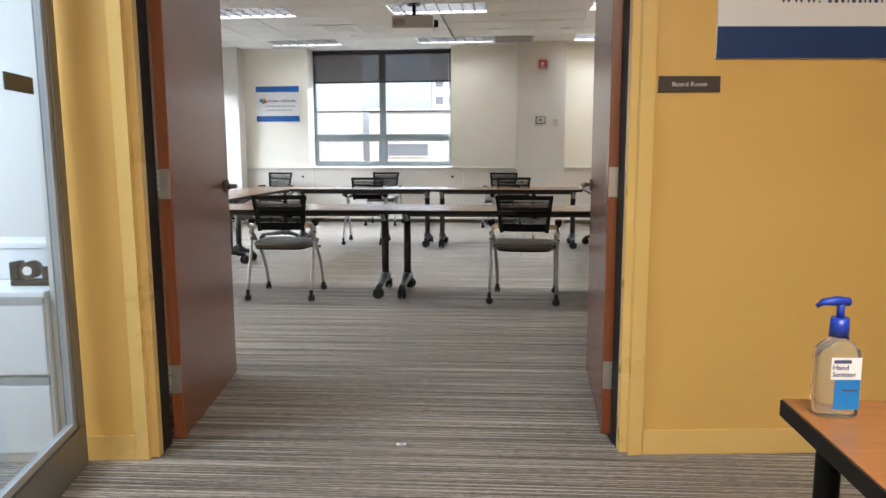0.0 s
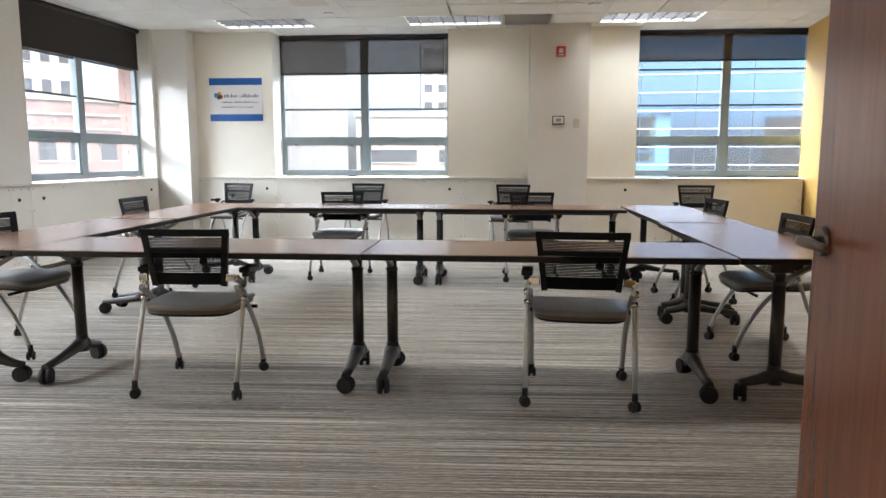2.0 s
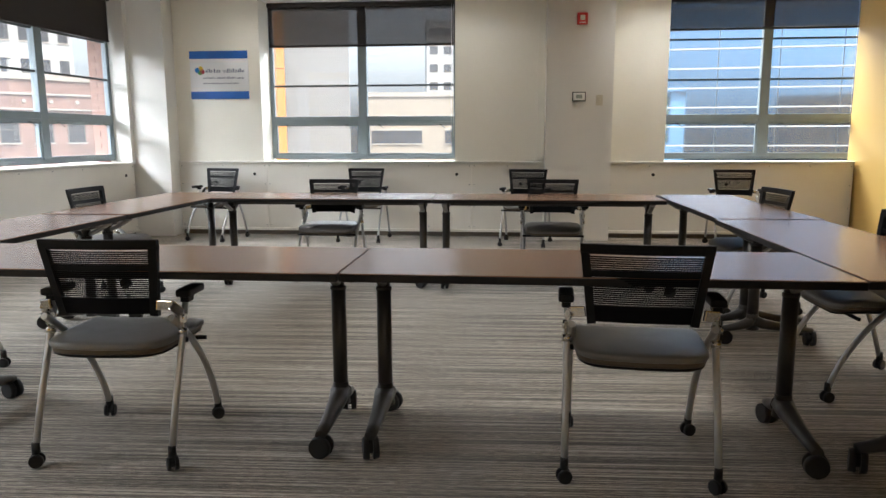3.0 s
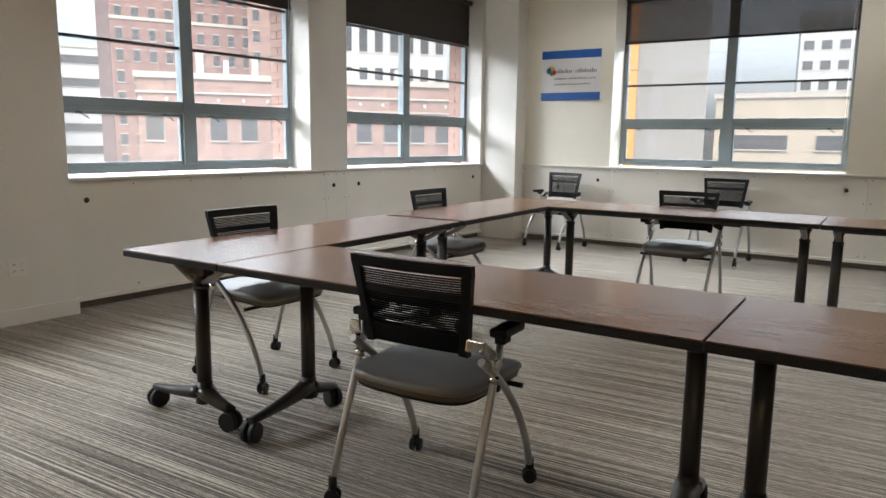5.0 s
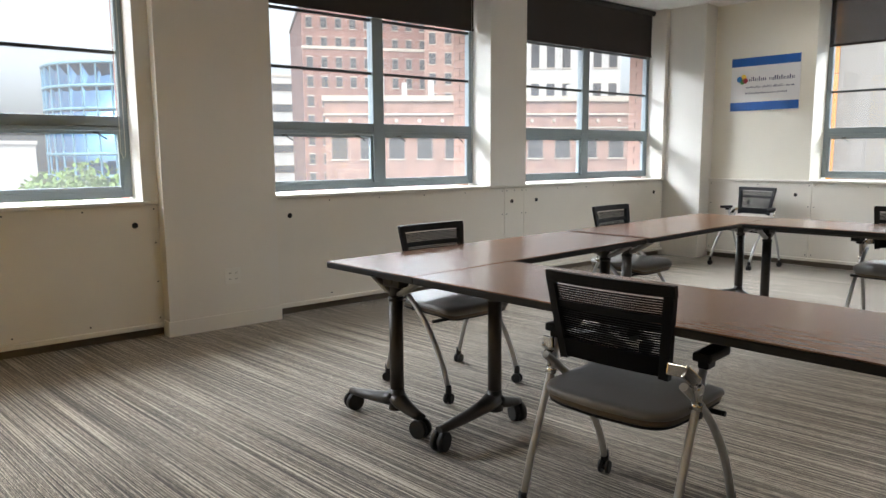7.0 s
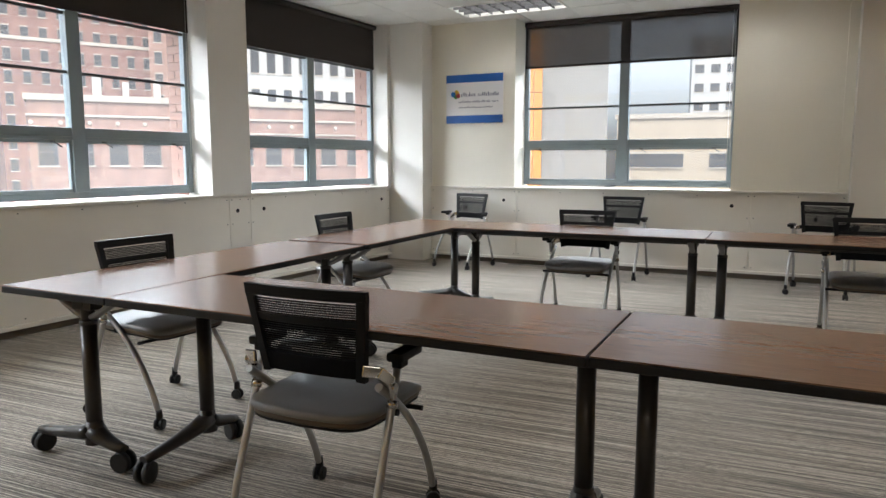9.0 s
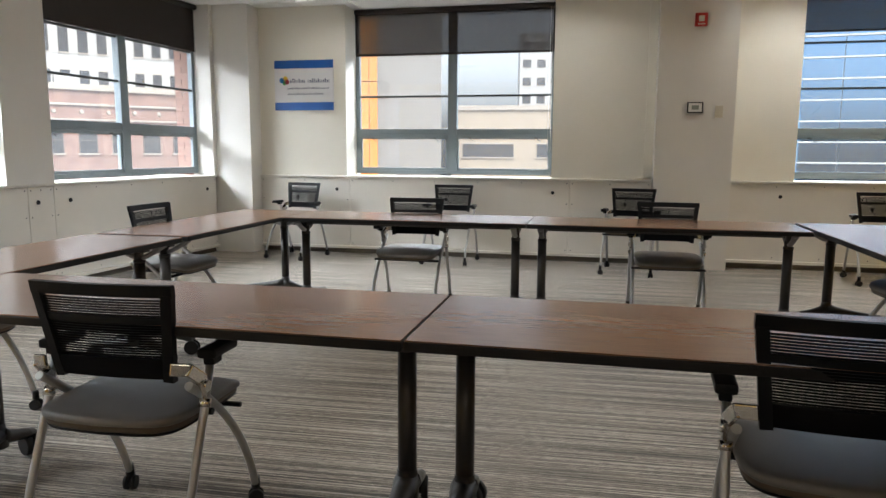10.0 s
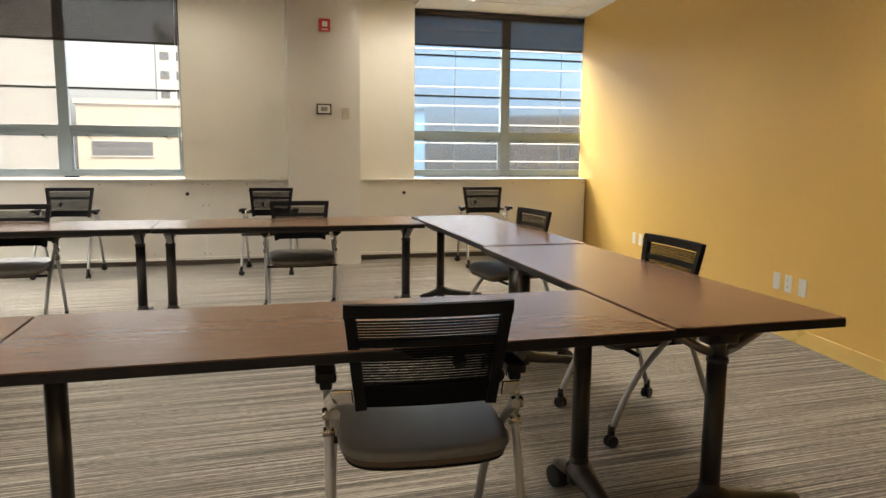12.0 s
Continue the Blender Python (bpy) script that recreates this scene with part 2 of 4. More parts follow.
def cyl(bm, a, b, r0, r1=None, seg=14):
    a, b = Vector(a), Vector(b)
    r1 = r0 if r1 is None else r1
    d = b - a
    q = d.to_track_quat("Z", "Y").to_matrix().to_4x4()
    g = bmesh.ops.create_cone(bm, cap_ends=True, segments=seg, radius1=r0, radius2=r1, depth=d.length, matrix=Matrix.Translation((a + b) / 2) @ q)
    for f in {f for v in g["verts"] for f in v.link_faces}:
        f.smooth = len(f.verts) == 4
    return bm


def tube(bm, pts, r, seg=10, flat=1.0):
    """A swept round tube along points; flat squeezes the section across x."""
    pts = [Vector(p) for p in pts]
    rings = []
    for i, p in enumerate(pts):
        d = (pts[min(i + 1, len(pts) - 1)] - pts[max(i - 1, 0)]).normalized()
        s = Vector((1, 0, 0)) if abs(d.x) < 0.9 else Vector((0, 1, 0))
        u = (s - d * s.dot(d)).normalized()
        w = d.cross(u)
        rr = r[i] if isinstance(r, (list, tuple)) else r
        rings.append([bm.verts.new(p + u * math.cos(2 * math.pi * k / seg) * rr * flat + w * math.sin(2 * math.pi * k / seg) * rr) for k in range(seg)])
    for a, b in zip(rings, rings[1:]):
        for k in range(seg):
            f = bm.faces.new((a[k], a[(k + 1) % seg], b[(k + 1) % seg], b[k]))
            f.smooth = True
    bm.faces.new(rings[0][::-1])
    bm.faces.new(rings[-1])
    return bm


def curve_pts(a, b, c, n=8):
    a, b, c = Vector(a), Vector(b), Vector(c)
    return [(1 - t) ** 2 * a + 2 * t * (1 - t) * b + t * t * c for t in (i / n for i in range(n + 1))]


def empty(name, m, label="", category="", group="", kind=""):
    ob = new(name)
    ob.empty_display_size = 0.1
    ob.matrix_world = m
    return tagged(ob, label, category, group, kind)


def slab(name, m, bs, material, kind="structure", label="", category="", bevel=0.0):
    ob = part(name, boxes(*bs, bevel=bevel), material, None)
    ob.matrix_world = m
    return tagged(ob, label, category, "", kind)


def lettering(name, text, size, m, material, parent, align="LEFT", stretch=1.0):
    cu = bpy.data.curves.new(name, "FONT")
    cu.body, cu.size, cu.extrude, cu.align_x = text, size, 0.0006, align
    cu.resolution_u = 2
    cu.materials.append(material)
    tmp = bpy.data.objects.new(name, cu)
    scene.collection.objects.link(tmp)
    dg = bpy.context.evaluated_depsgraph_get()
    me = bpy.data.meshes.new_from_object(tmp.evaluated_get(dg))
    bpy.data.objects.remove(tmp)
    ob = new(name, me)
    ob.parent = parent
    ob.matrix_local = m @ Matrix.Diagonal((stretch, 1, 1, 1))
    return ob


I4 = Matrix.Identity(4)
LW = pose(-4.08, 0, 0, 0, 0, -4.12)      # window wall: local y along it, x into the room, 0 = panel face
RW = pose(3.93, 0, 0, 0, 0, -7.2)        # yellow wall: local y along it, x = 0 its face
FW = pose(2.43, 3.94, 0, 0, 0, 6.9)      # door wall: local x along it, y into the board room
CEIL = 2.92
LEDGE = 0.935
WALL_Y, WIN_Y, COL_Y, PAN_Y = 13.005, 13.36, 12.735, 12.968

# ---- setting ----
bm = bmesh.new()
box(bm, -4.6, -4.0, -0.15, 6.2, 13.45, 0)
floor = tagged(part("floor", bm, CARPETM, None), "grey and beige striped loop-pile office carpet", "floor", "", "structure")

# ceiling: tiles with recessed joints over a dark backing, in one mesh
bm = bmesh.new()
T = 0.61
GX, GY = 0.345, 0.525
LIGHTS = [(GX + a * T, GY + (b + 0.5) * T) for a in (-3, 1, 5) for b in (11, 15, 19)]
for i in range(-9, 12):
    for j in range(5, 23):
        x, y = i * T + GX, j * T + GY
        if any(abs(x + T / 2 - fx) < 0.62 and abs(y + T / 2 - fy) < 0.31 for fx, fy in LIGHTS):
            continue
        if x < -4.4 or x > 6 or y < 3.4 or y > 13.0:
            continue
        box(bm, x + 0.012, y + 0.012, CEIL, x + T - 0.012, y + T - 0.012, CEIL + 0.02)
ceiling = tagged(part("ceiling", bm, CEILM, None), "white acoustic tile ceiling in a metal grid", "ceiling", "", "structure")
bm = boxes((-4.9, 3.0, CEIL + 0.13, 6.4, 13.9, CEIL + 0.25))
tagged(part("ceiling_slab", bm, TBARM, None), "white ceiling above the tile grid", "ceiling", "", "structure")
bm = bmesh.new()
for i in range(-9, 12):
    if any(abs(i * T + GX - fx) < 0.1 for fx, fy in LIGHTS):
        continue
    box(bm, i * T + GX - 0.0115, 3.4, CEIL + 0.004, i * T + GX + 0.0115, 13.4, CEIL + 0.02)
for j in range(6, 23):
    box(bm, -4.5, j * T + GY - 0.0115, CEIL + 0.0045, 6.1, j * T + GY + 0.0115, CEIL + 0.0195)
tagged(part("ceiling_grid", bm, TBARM, None), "white metal ceiling grid", "ceiling", "", "structure")

# far wall with two window openings
H = CEIL + 0.2
W1, W2 = (-1.60, 0.84), (3.37, 5.84)
slab("wall_north", I4, [
    (-3.4, WALL_Y, LEDGE, W1[0], 13.5, H), (W1[1], WALL_Y, LEDGE, W2[0], 13.5, H), (W2[1], WALL_Y, LEDGE, 6.4, 13.5, H),
    (-4.3, WALL_Y + 0.08, -0.1, 6.4, 13.5, LEDGE - 0.002)], CREAM, label="cream painted wall with two window openings", category="wall")
slab("wall_corner_column", I4, [(-3.55, COL_Y, 0, -2.71, 13.3, H)], WHITEP, label="white painted corner column", category="wall")
slab("wall_column", I4, [(1.93, COL_Y, 0, 2.70, WALL_Y - 0.002, H)], WHITEP, label="white painted wall column", category="wall")
slab("wall_pilaster_step", I4, [(1.84, WALL_Y - 0.05, LEDGE + 0.03, 1.928, WALL_Y - 0.002, H)], CREAM, label="narrow cream wall step", category="wall")

# window wall on the street side
WA, WB, WC = (4.36, 6.66), (7.62, 9.83), (10.31, 12.70)
PX = 0.1
OUTBRICK = brick_mat("facade_brick", (0.20, 0.085, 0.06), (0.30, 0.14, 0.10), (0.38, 0.28, 0.22), 9.0)
slab("wall_west_facade", LW, [(-0.5, 2.6, LEDGE, -0.291, WA[0], H), (-0.5, WA[1], LEDGE, -0.291, WB[0], H), (-0.5, WB[1], LEDGE, -0.291, WC[0], H), (-0.5, WC[1], LEDGE, -0.291, 13.3, H)],
     OUTBRICK, label="red brick outer face of the window wall", category="wall")
slab("wall_west", LW, [
    (-0.29, 2.6, LEDGE, 0.0, WA[0], H), (-0.29, WA[1], LEDGE, -0.001, WB[0], H), (-0.29, WB[1], LEDGE, 0.03, WC[0], H), (-0.29, WC[1], LEDGE, 0.0, 13.3, H),
    (-0.5, 2.6, -0.1, -0.08, 13.3, LEDGE - 0.002)], WHITEP, label="white painted wall with three window openings", category="wall")
slab("wall_pillar", LW, [(-0.07, 6.76, 0, PX, 7.58, H)], WHITEP, label="white painted structural pillar", category="wall")
slab("baseboard_pillar", LW, [(PX + 0.001, 6.748, 0, PX + 0.014, 7.592, 0.105), (0.0, 6.748, 0, PX + 0.001, 6.76, 0.105)], WHITEP, label="white painted baseboard round the pillar", category="baseboard", bevel=0.002)

# yellow wall
slab("wall_east", RW, [(0, 3.0, 0, 0.15, 13.4, H)], YELLOW, label="smooth yellow painted wall", category="wall")
slab("baseboard_east", RW, [(-0.012, 3.4, 0, -0.001, 12.7, 0.10)], YTRIM, label="yellow painted baseboard", category="baseboard", bevel=0.002)

# door wall
DH = 2.14
slab("wall_south", FW, [
    (-2.25, 0, 0, -1.965, 0.14, H), (-2.25, 0.14, 0, -2.15, 0.8, H), (-7.0, 0.7, 0, -2.25, 0.8, H), (-0.045, 0, 0, 3.2, 0.14, H), (-1.965, 0, DH + 0.04, -0.045, 0.14, H)], YELLOW, label="yellow painted wall with double door opening", category="wall")
slab("baseboard_hall", FW, [(0.002, -0.012, 0, 3.0, -0.001, 0.10)], YTRIM, label="yellow painted baseboard", category="baseboard", bevel=0.002)
slab("baseboard_hall_left", FW, [(-2.22, -0.012, 0, -2.012, -0.001, 0.10)], YTRIM, label="yellow painted baseboard", category="baseboard", bevel=0.002)
# steel door frame: face, stop and return
for nm, a, s in (("door_frame_left", -2.01, 1), ("door_frame_right", 0.0, -1)):
    bm = bmesh.new()
    for x0, x1, y0, y1 in ((0, 0.055, -0.016, 0.0), (0.02, 0.056, 0.001, 0.06), (0.04, 0.085, 0.012, 0.055), (0.02, 0.05, 0.06, 0.155)):
        box(bm, a + s * x0, y0, 0, a + s * x1, y1, DH + 0.02, bevel=0.002)
    ob = tagged(part(nm, bm, YTRIM, None), "yellow gloss painted steel door frame", "door frame", "", "structure")
    ob.matrix_world = FW
ob = slab("door_frame_head", FW, [(-2.01, -0.016, DH + 0.022, 0, 0, DH + 0.08), (-1.99, 0.001, DH + 0.022, -0.02, 0.155, DH + 0.045)], YTRIM, label="yellow gloss painted door frame head", category="door frame")


def door(name, hinge, angle, side, label):
    """A leaf 0.9 m wide; local y runs from the hinge to the free edge; side: where its thickness goes."""
    d = empty(name, pose(hinge[0], hinge[1], 0, 0, 0, angle), label, "door", "double door leaves", "structure")
    t = 0.045 * side
    leaf = part("leaf", boxes((0, 0.004, 0.012, t, 0.896, DH - 0.01), bevel=0.002), DOORM, d)
    part("hinge_edge", boxes((0.001 * side, 0, 0.013, t - 0.001 * side, 0.004, DH - 0.011)), DOOREDGE, d, "reddish solid wood edge")
    part("free_edge", boxes((0.001 * side, 0.896, 0.013, t - 0.001 * side, 0.9, DH - 0.011)), DOOREDGE, d, "reddish solid wood edge")
    for z in (0.27, 1.08, 1.92):
        bm = bmesh.new()
        box(bm, t * 0.05, -0.003, z - 0.06, t * 0.98, -0.0005, z + 0.06, bevel=0.0008)
        box(bm, t * 1.05, 0.0, z - 0.06, t * 1.7, 0.003, z + 0.06)
        for k in range(5):
            cyl(bm, (t * 1.1, -0.004, z - 0.06 + k * 0.024 + 0.001), (t * 1.1, -0.004, z - 0.06 + k * 0.024 + 0.023), 0.0065, seg=10)
        for sx in (0.25, 0.75):
            for sz in (-0.035, 0.035):
                cyl(bm, (t * sx, -0.0025, z + sz), (t * sx, -0.0042, z + sz), 0.004, seg=8)
        part("hinge", bm, HINGEM, leaf, "satin steel butt hinge")
    for face in (0, 1):
        s = -side if face == 0 else side
        x = 0 if face == 0 else t
        bm = bmesh.new()
        cyl(bm, (x, 0.84, 1.03), (x + s * 0.012, 0.84, 1.03), 0.034, 0.031, seg=24)
        cyl(bm, (x + s * 0.01, 0.84, 1.03), (x + s * 0.05, 0.84, 1.03), 0.011)
        tube(bm, curve_pts((x + s * 0.05, 0.85, 1.03), (x + s * 0.052, 0.79, 1.034), (x + s * 0.045, 0.72, 1.026)), [0.012] * 5 + [0.011, 0.010, 0.009, 0.008], 10, 0.8)
        part("lever_handle", bm, BRONZE, leaf, "bronze lever handle on a round rose")
    return d


DL = math.degrees(math.atan2(-(0.41 - 0.545), 4.765 - 3.885))
door("door_1", (0.545, 3.885), DL, -1, "open dark cherry veneer door leaf with bronze lever")
# black strips stand in for the shade in the gaps behind the door stops
slab("door_seal_left", FW, [(-1.9595, 0.0555, 0, -1.9255, 0.15, DH)], BLACKM, label="black strip in place of the shaded gap in the door rebate", category="door frame")
slab("door_seal_right", FW, [(-0.0845, 0.0555, 0, -0.0505, 0.15, DH)], BLACKM, label="black strip in place of the shaded gap in the door rebate", category="door frame")
door("door_2", (2.2915, 4.10), -1.69, 1, "open dark cherry veneer door leaf with steel hinges")

# hall shell behind and beside the camera
HC = 2.62
slab("ceiling_hall", I4, [(-4.6, -4.0, HC, 6.2, 4.3, HC + 0.1)], CEILM, label="white hall ceiling", category="ceiling")
slab("wall_hall_back", I4, [(-4.6, -4.0, 0, 6.2, -3.85, HC)], YELLOW, label="yellow painted hall wall", category="wall")
slab("wall_hall_right", FW, [(2.6, -8.0, 0, 2.75, -0.02, HC)], YELLOW, label="yellow painted hall wall", category="wall")
# unseen filler block behind the wall, added to stop light at the floor edge
slab("ledge_floor_light_gap", I4, [(-4.6, 13.45, -0.15, 6.2, 13.6, 0)], VOID, label="unseen dark filler against a light gap at the floor edge", category="floor")


# ---- windows ----
def window(name, m, a, b, z0, z1, zt, bars, label):
    """Steel window in a wall; local y runs along the wall and x = 0 is its inner face."""
    w = empty(name, m, label, "window", "", "structure")
    c = (a + b) / 2
    bm = bmesh.new()
    for y0, y1, u0, u1 in ((a, a + 0.05, z0, z1), (b - 0.05, b, z0, z1), (a + 0.05, b - 0.05, z1 - 0.05, z1), (a + 0.05, b - 0.05, z0, z0 + 0.045)):
        box(bm, -0.06, y0, u0, 0.0, y1, u1, bevel=0.004)
    part("frame", bm, WFRAME, w)
    part("mullion", boxes((-0.07, c - 0.055, z0 + 0.045, 0.012, c + 0.055, z1 - 0.05), bevel=0.005), WFRAME, w)
    for y0, y1 in ((a + 0.05, c - 0.055), (c + 0.055, b - 0.05)):
        bm = bmesh.new()
        box(bm, -0.05, y0, zt - 0.035, 0.004, y1, zt + 0.035, bevel=0.004)
        box(bm, -0.02, y0, zt - 0.062, 0.016, y1, zt - 0.036, bevel=0.003)
        part("transom", bm, WFRAME, w)
        # lower sash with its latches
        bm = bmesh.new()
        s0, s1 = z0 + 0.045, zt - 0.063
        for v0, v1, u0, u1 in ((y0, y0 + 0.022, s0, s1), (y1 - 0.022, y1, s0, s1), (y0 + 0.022, y1 - 0.022, s0, s0 + 0.03), (y0 + 0.022, y1 - 0.022, s1 - 0.022, s1)):
            box(bm, -0.04, v0, u0, -0.006, v1, u1, bevel=0.003)
        sash = part("sash", bm, WFRAME, w)
        for yy in (y0 + 0.16, y1 - 0.16):
            bm = bmesh.new()
            box(bm, -0.004, yy - 0.02, s1 - 0.02, 0.012, yy + 0.02, s1 - 0.006, bevel=0.002)
            tube(bm, [(0.012, yy, s1 - 0.012), (0.03, yy + 0.02, s1 - 0.03), (0.028, yy + 0.06, s1 - 0.055)], 0.005, 6)
            part("latch", bm, WDARK, sash, "dark metal window latch")
        for zb in bars:
            part("glazing_bar", boxes((-0.036, y0, zb - 0.011, -0.008, y1, zb + 0.011), bevel=0.003), WDARK, w)
        zs = [zt + 0.035] + list(bars) + [z1 - 0.05]
        for u0, u1 in [(s0 + 0.03, s1 - 0.022)] + list(zip(zs, zs[1:])):
            p = part("pane", boxes((-0.024, y0, u0, -0.020, y1, u1)), GLASS, w)
            p.visible_shadow = False
    return w


def blind(name, m, a, b, zb, label, material):
    r = empty(name, m, label, "roller blind")
    part("fabric", boxes((0.02, a, zb, 0.0225, b, CEIL - 0.03)), material, r)
    part("hem_bar", boxes((0.012, a, zb - 0.022, 0.03, b, zb), bevel=0.003), BLINDSOLID, r)
    bm = bmesh.new()
    cyl(bm, (0.04, a, CEIL - 0.035), (0.04, b, CEIL - 0.035), 0.03, seg=16)
    part("roller", bm, BLINDSOLID, r)
    bm = bmesh.new()
    tube(bm, [(0.05, b - 0.02, CEIL - 0.04), (0.055, b - 0.018, 2.0), (0.052, b - 0.02, 1.25), (0.06, b - 0.035, 1.22), (0.056, b - 0.05, 1.26), (0.055, b - 0.05, 2.0), (0.05, b - 0.045, CEIL - 0.04)], 0.0018, 5)
    part("bead_chain", bm, WPLAST, r, "thin white bead chain")


NM = pose(0, WIN_Y, 0, 0, 0, -90)      # local y -> world x, local x -> towards the room (-y)
Z1 = CEIL - 0.02
window("window_1", NM, *W1, 0.955, Z1, 1.465, (1.89, 2.39), "blue-grey steel window with six panes a side view of street")
window("window_2", NM, *W2, 0.955, Z1, 1.465, (1.92, 2.40), "blue-grey steel window beside the yellow wall")
LWM = LW @ pose(-0.22, 0, 0)
for k, (o, zb) in enumerate(((WA, 2.46), (WB, 2.41), (WC, 2.40))):
    window("window_%d" % (k + 3), LWM, *o, 0.955, Z1, 1.47, (1.93, 2.375), "blue-grey steel window facing brick towers")
    blind("roller_blind", LWM @ pose(0.02, 0, 0), o[0] + 0.03, o[1] - 0.03, zb, "dark brown roller blind pulled partly down", BLINDSOLID)
blind("roller_blind", NM @ pose(0.02, 0, 0), W1[0] + 0.02, W1[1] - 0.02, 2.39, "dark see-through roller blind pulled partly down", BLINDM)
blind("roller_blind", NM @ pose(0.02, 0, 0), W2[0] + 0.02, W2[1] - 0.2, 2.52, "dark see-through roller blind pulled partly down", BLINDM)


# ---- ledges and radiator panels ----
def enclosure(name, m, y0, y1, depth, joints, knobs, label):
    """Painted convector cover: face at x = 0, ledge top running back to the window, toe recess."""
    e = empty(name, m, label, "radiator cover")
    part("ledge", boxes((-depth, y0, LEDGE - 0.022, 0.022, y1, LEDGE), bevel=0.004), PANELP, e)
    ys = [y0] + list(joints) + [y1]
    for a, b in zip(ys, ys[1:]):
        part("panel", boxes((-0.02, a + 0.002, 0.092, 0.0, b - 0.002, LEDGE - 0.026), bevel=0.0025), PANELP, e)
        bm = bmesh.new()
        n = max(2, int((b - a) / 0.45))
        for k in range(n + 1):
            yy = a + 0.03 + (b - a - 0.06) * k / n
            for zz in (LEDGE - 0.055, 0.125):
                cyl(bm, (0.0, yy, zz), (0.003, yy, zz), 0.006, 0.004, 8)
        for yy in (a + 0.03, b - 0.03):
            for zz in (0.38, 0.65):
                cyl(bm, (0.0, yy, zz), (0.003, yy, zz), 0.006, 0.004, 8)
        tagged(part("screw_heads", bm, WDARK, e, "small dark screw heads"), kind="stuff")
    part("bottom_rail", boxes((-0.02, y0, 0.060, 0.026, y1, 0.0915), bevel=0.004), PANELP, e)
    part("toe_recess", boxes((-0.079, y0, 0.0, -0.035, y1, 0.085)), TOEM, e, "dark recess under the cover")
    for yy in knobs:
        bm = bmesh.new()
        cyl(bm, (0, yy, 0.775), (0.006, yy, 0.775), 0.02, 0.018, 18)
        part("access_plug", bm, BLACKM, e, "round black access plug")


PM = pose(0, PAN_Y, 0, 0, 0, -90)
enclosure("radiator_cover", PM, -2.708, 1.928, 0.38, (-1.55, 1.05), (-1.716, 0.864), "cream painted metal radiator cover under the window")
enclosure("radiator_cover", PM, 2.702, 5.54, 0.38, (), (3.24,), "cream painted metal radiator cover under the window")
enclosure("radiator_cover", LW, 2.7, 6.758, 0.21, (), (6.6,), "white painted metal radiator cover under the window")
enclosure("radiator_cover", LW, 7.582, 12.73, 0.21, (10.05, 10.32), (7.74, 10.15, 10.5, 12.55), "white painted metal radiator cover under the window")


# ---- tables ----
def caster(bm, x, y, r=0.045, w=0.022, turn=0.0):
    c, s = math.cos(turn), math.sin(turn)
    for k in (-1, 1):
        cyl(bm, (x + k * 0.008 * c, y + k * 0.008 * s, r), (x + k * (0.008 + w) * c, y + k * (0.008 + w) * s, r), r, r * 0.9, 18)
    cyl(bm, (x - 0.008 * c, y - 0.008 * s, r), (x + 0.008 * c, y + 0.008 * s, r), r * 0.5, seg=10)
    cyl(bm, (x, y, r), (x, y, r * 2 + 0.02), 0.009, seg=8)
    return bm


TL, TD, TH, OFF = 1.828, 0.618, 0.737, 0.088


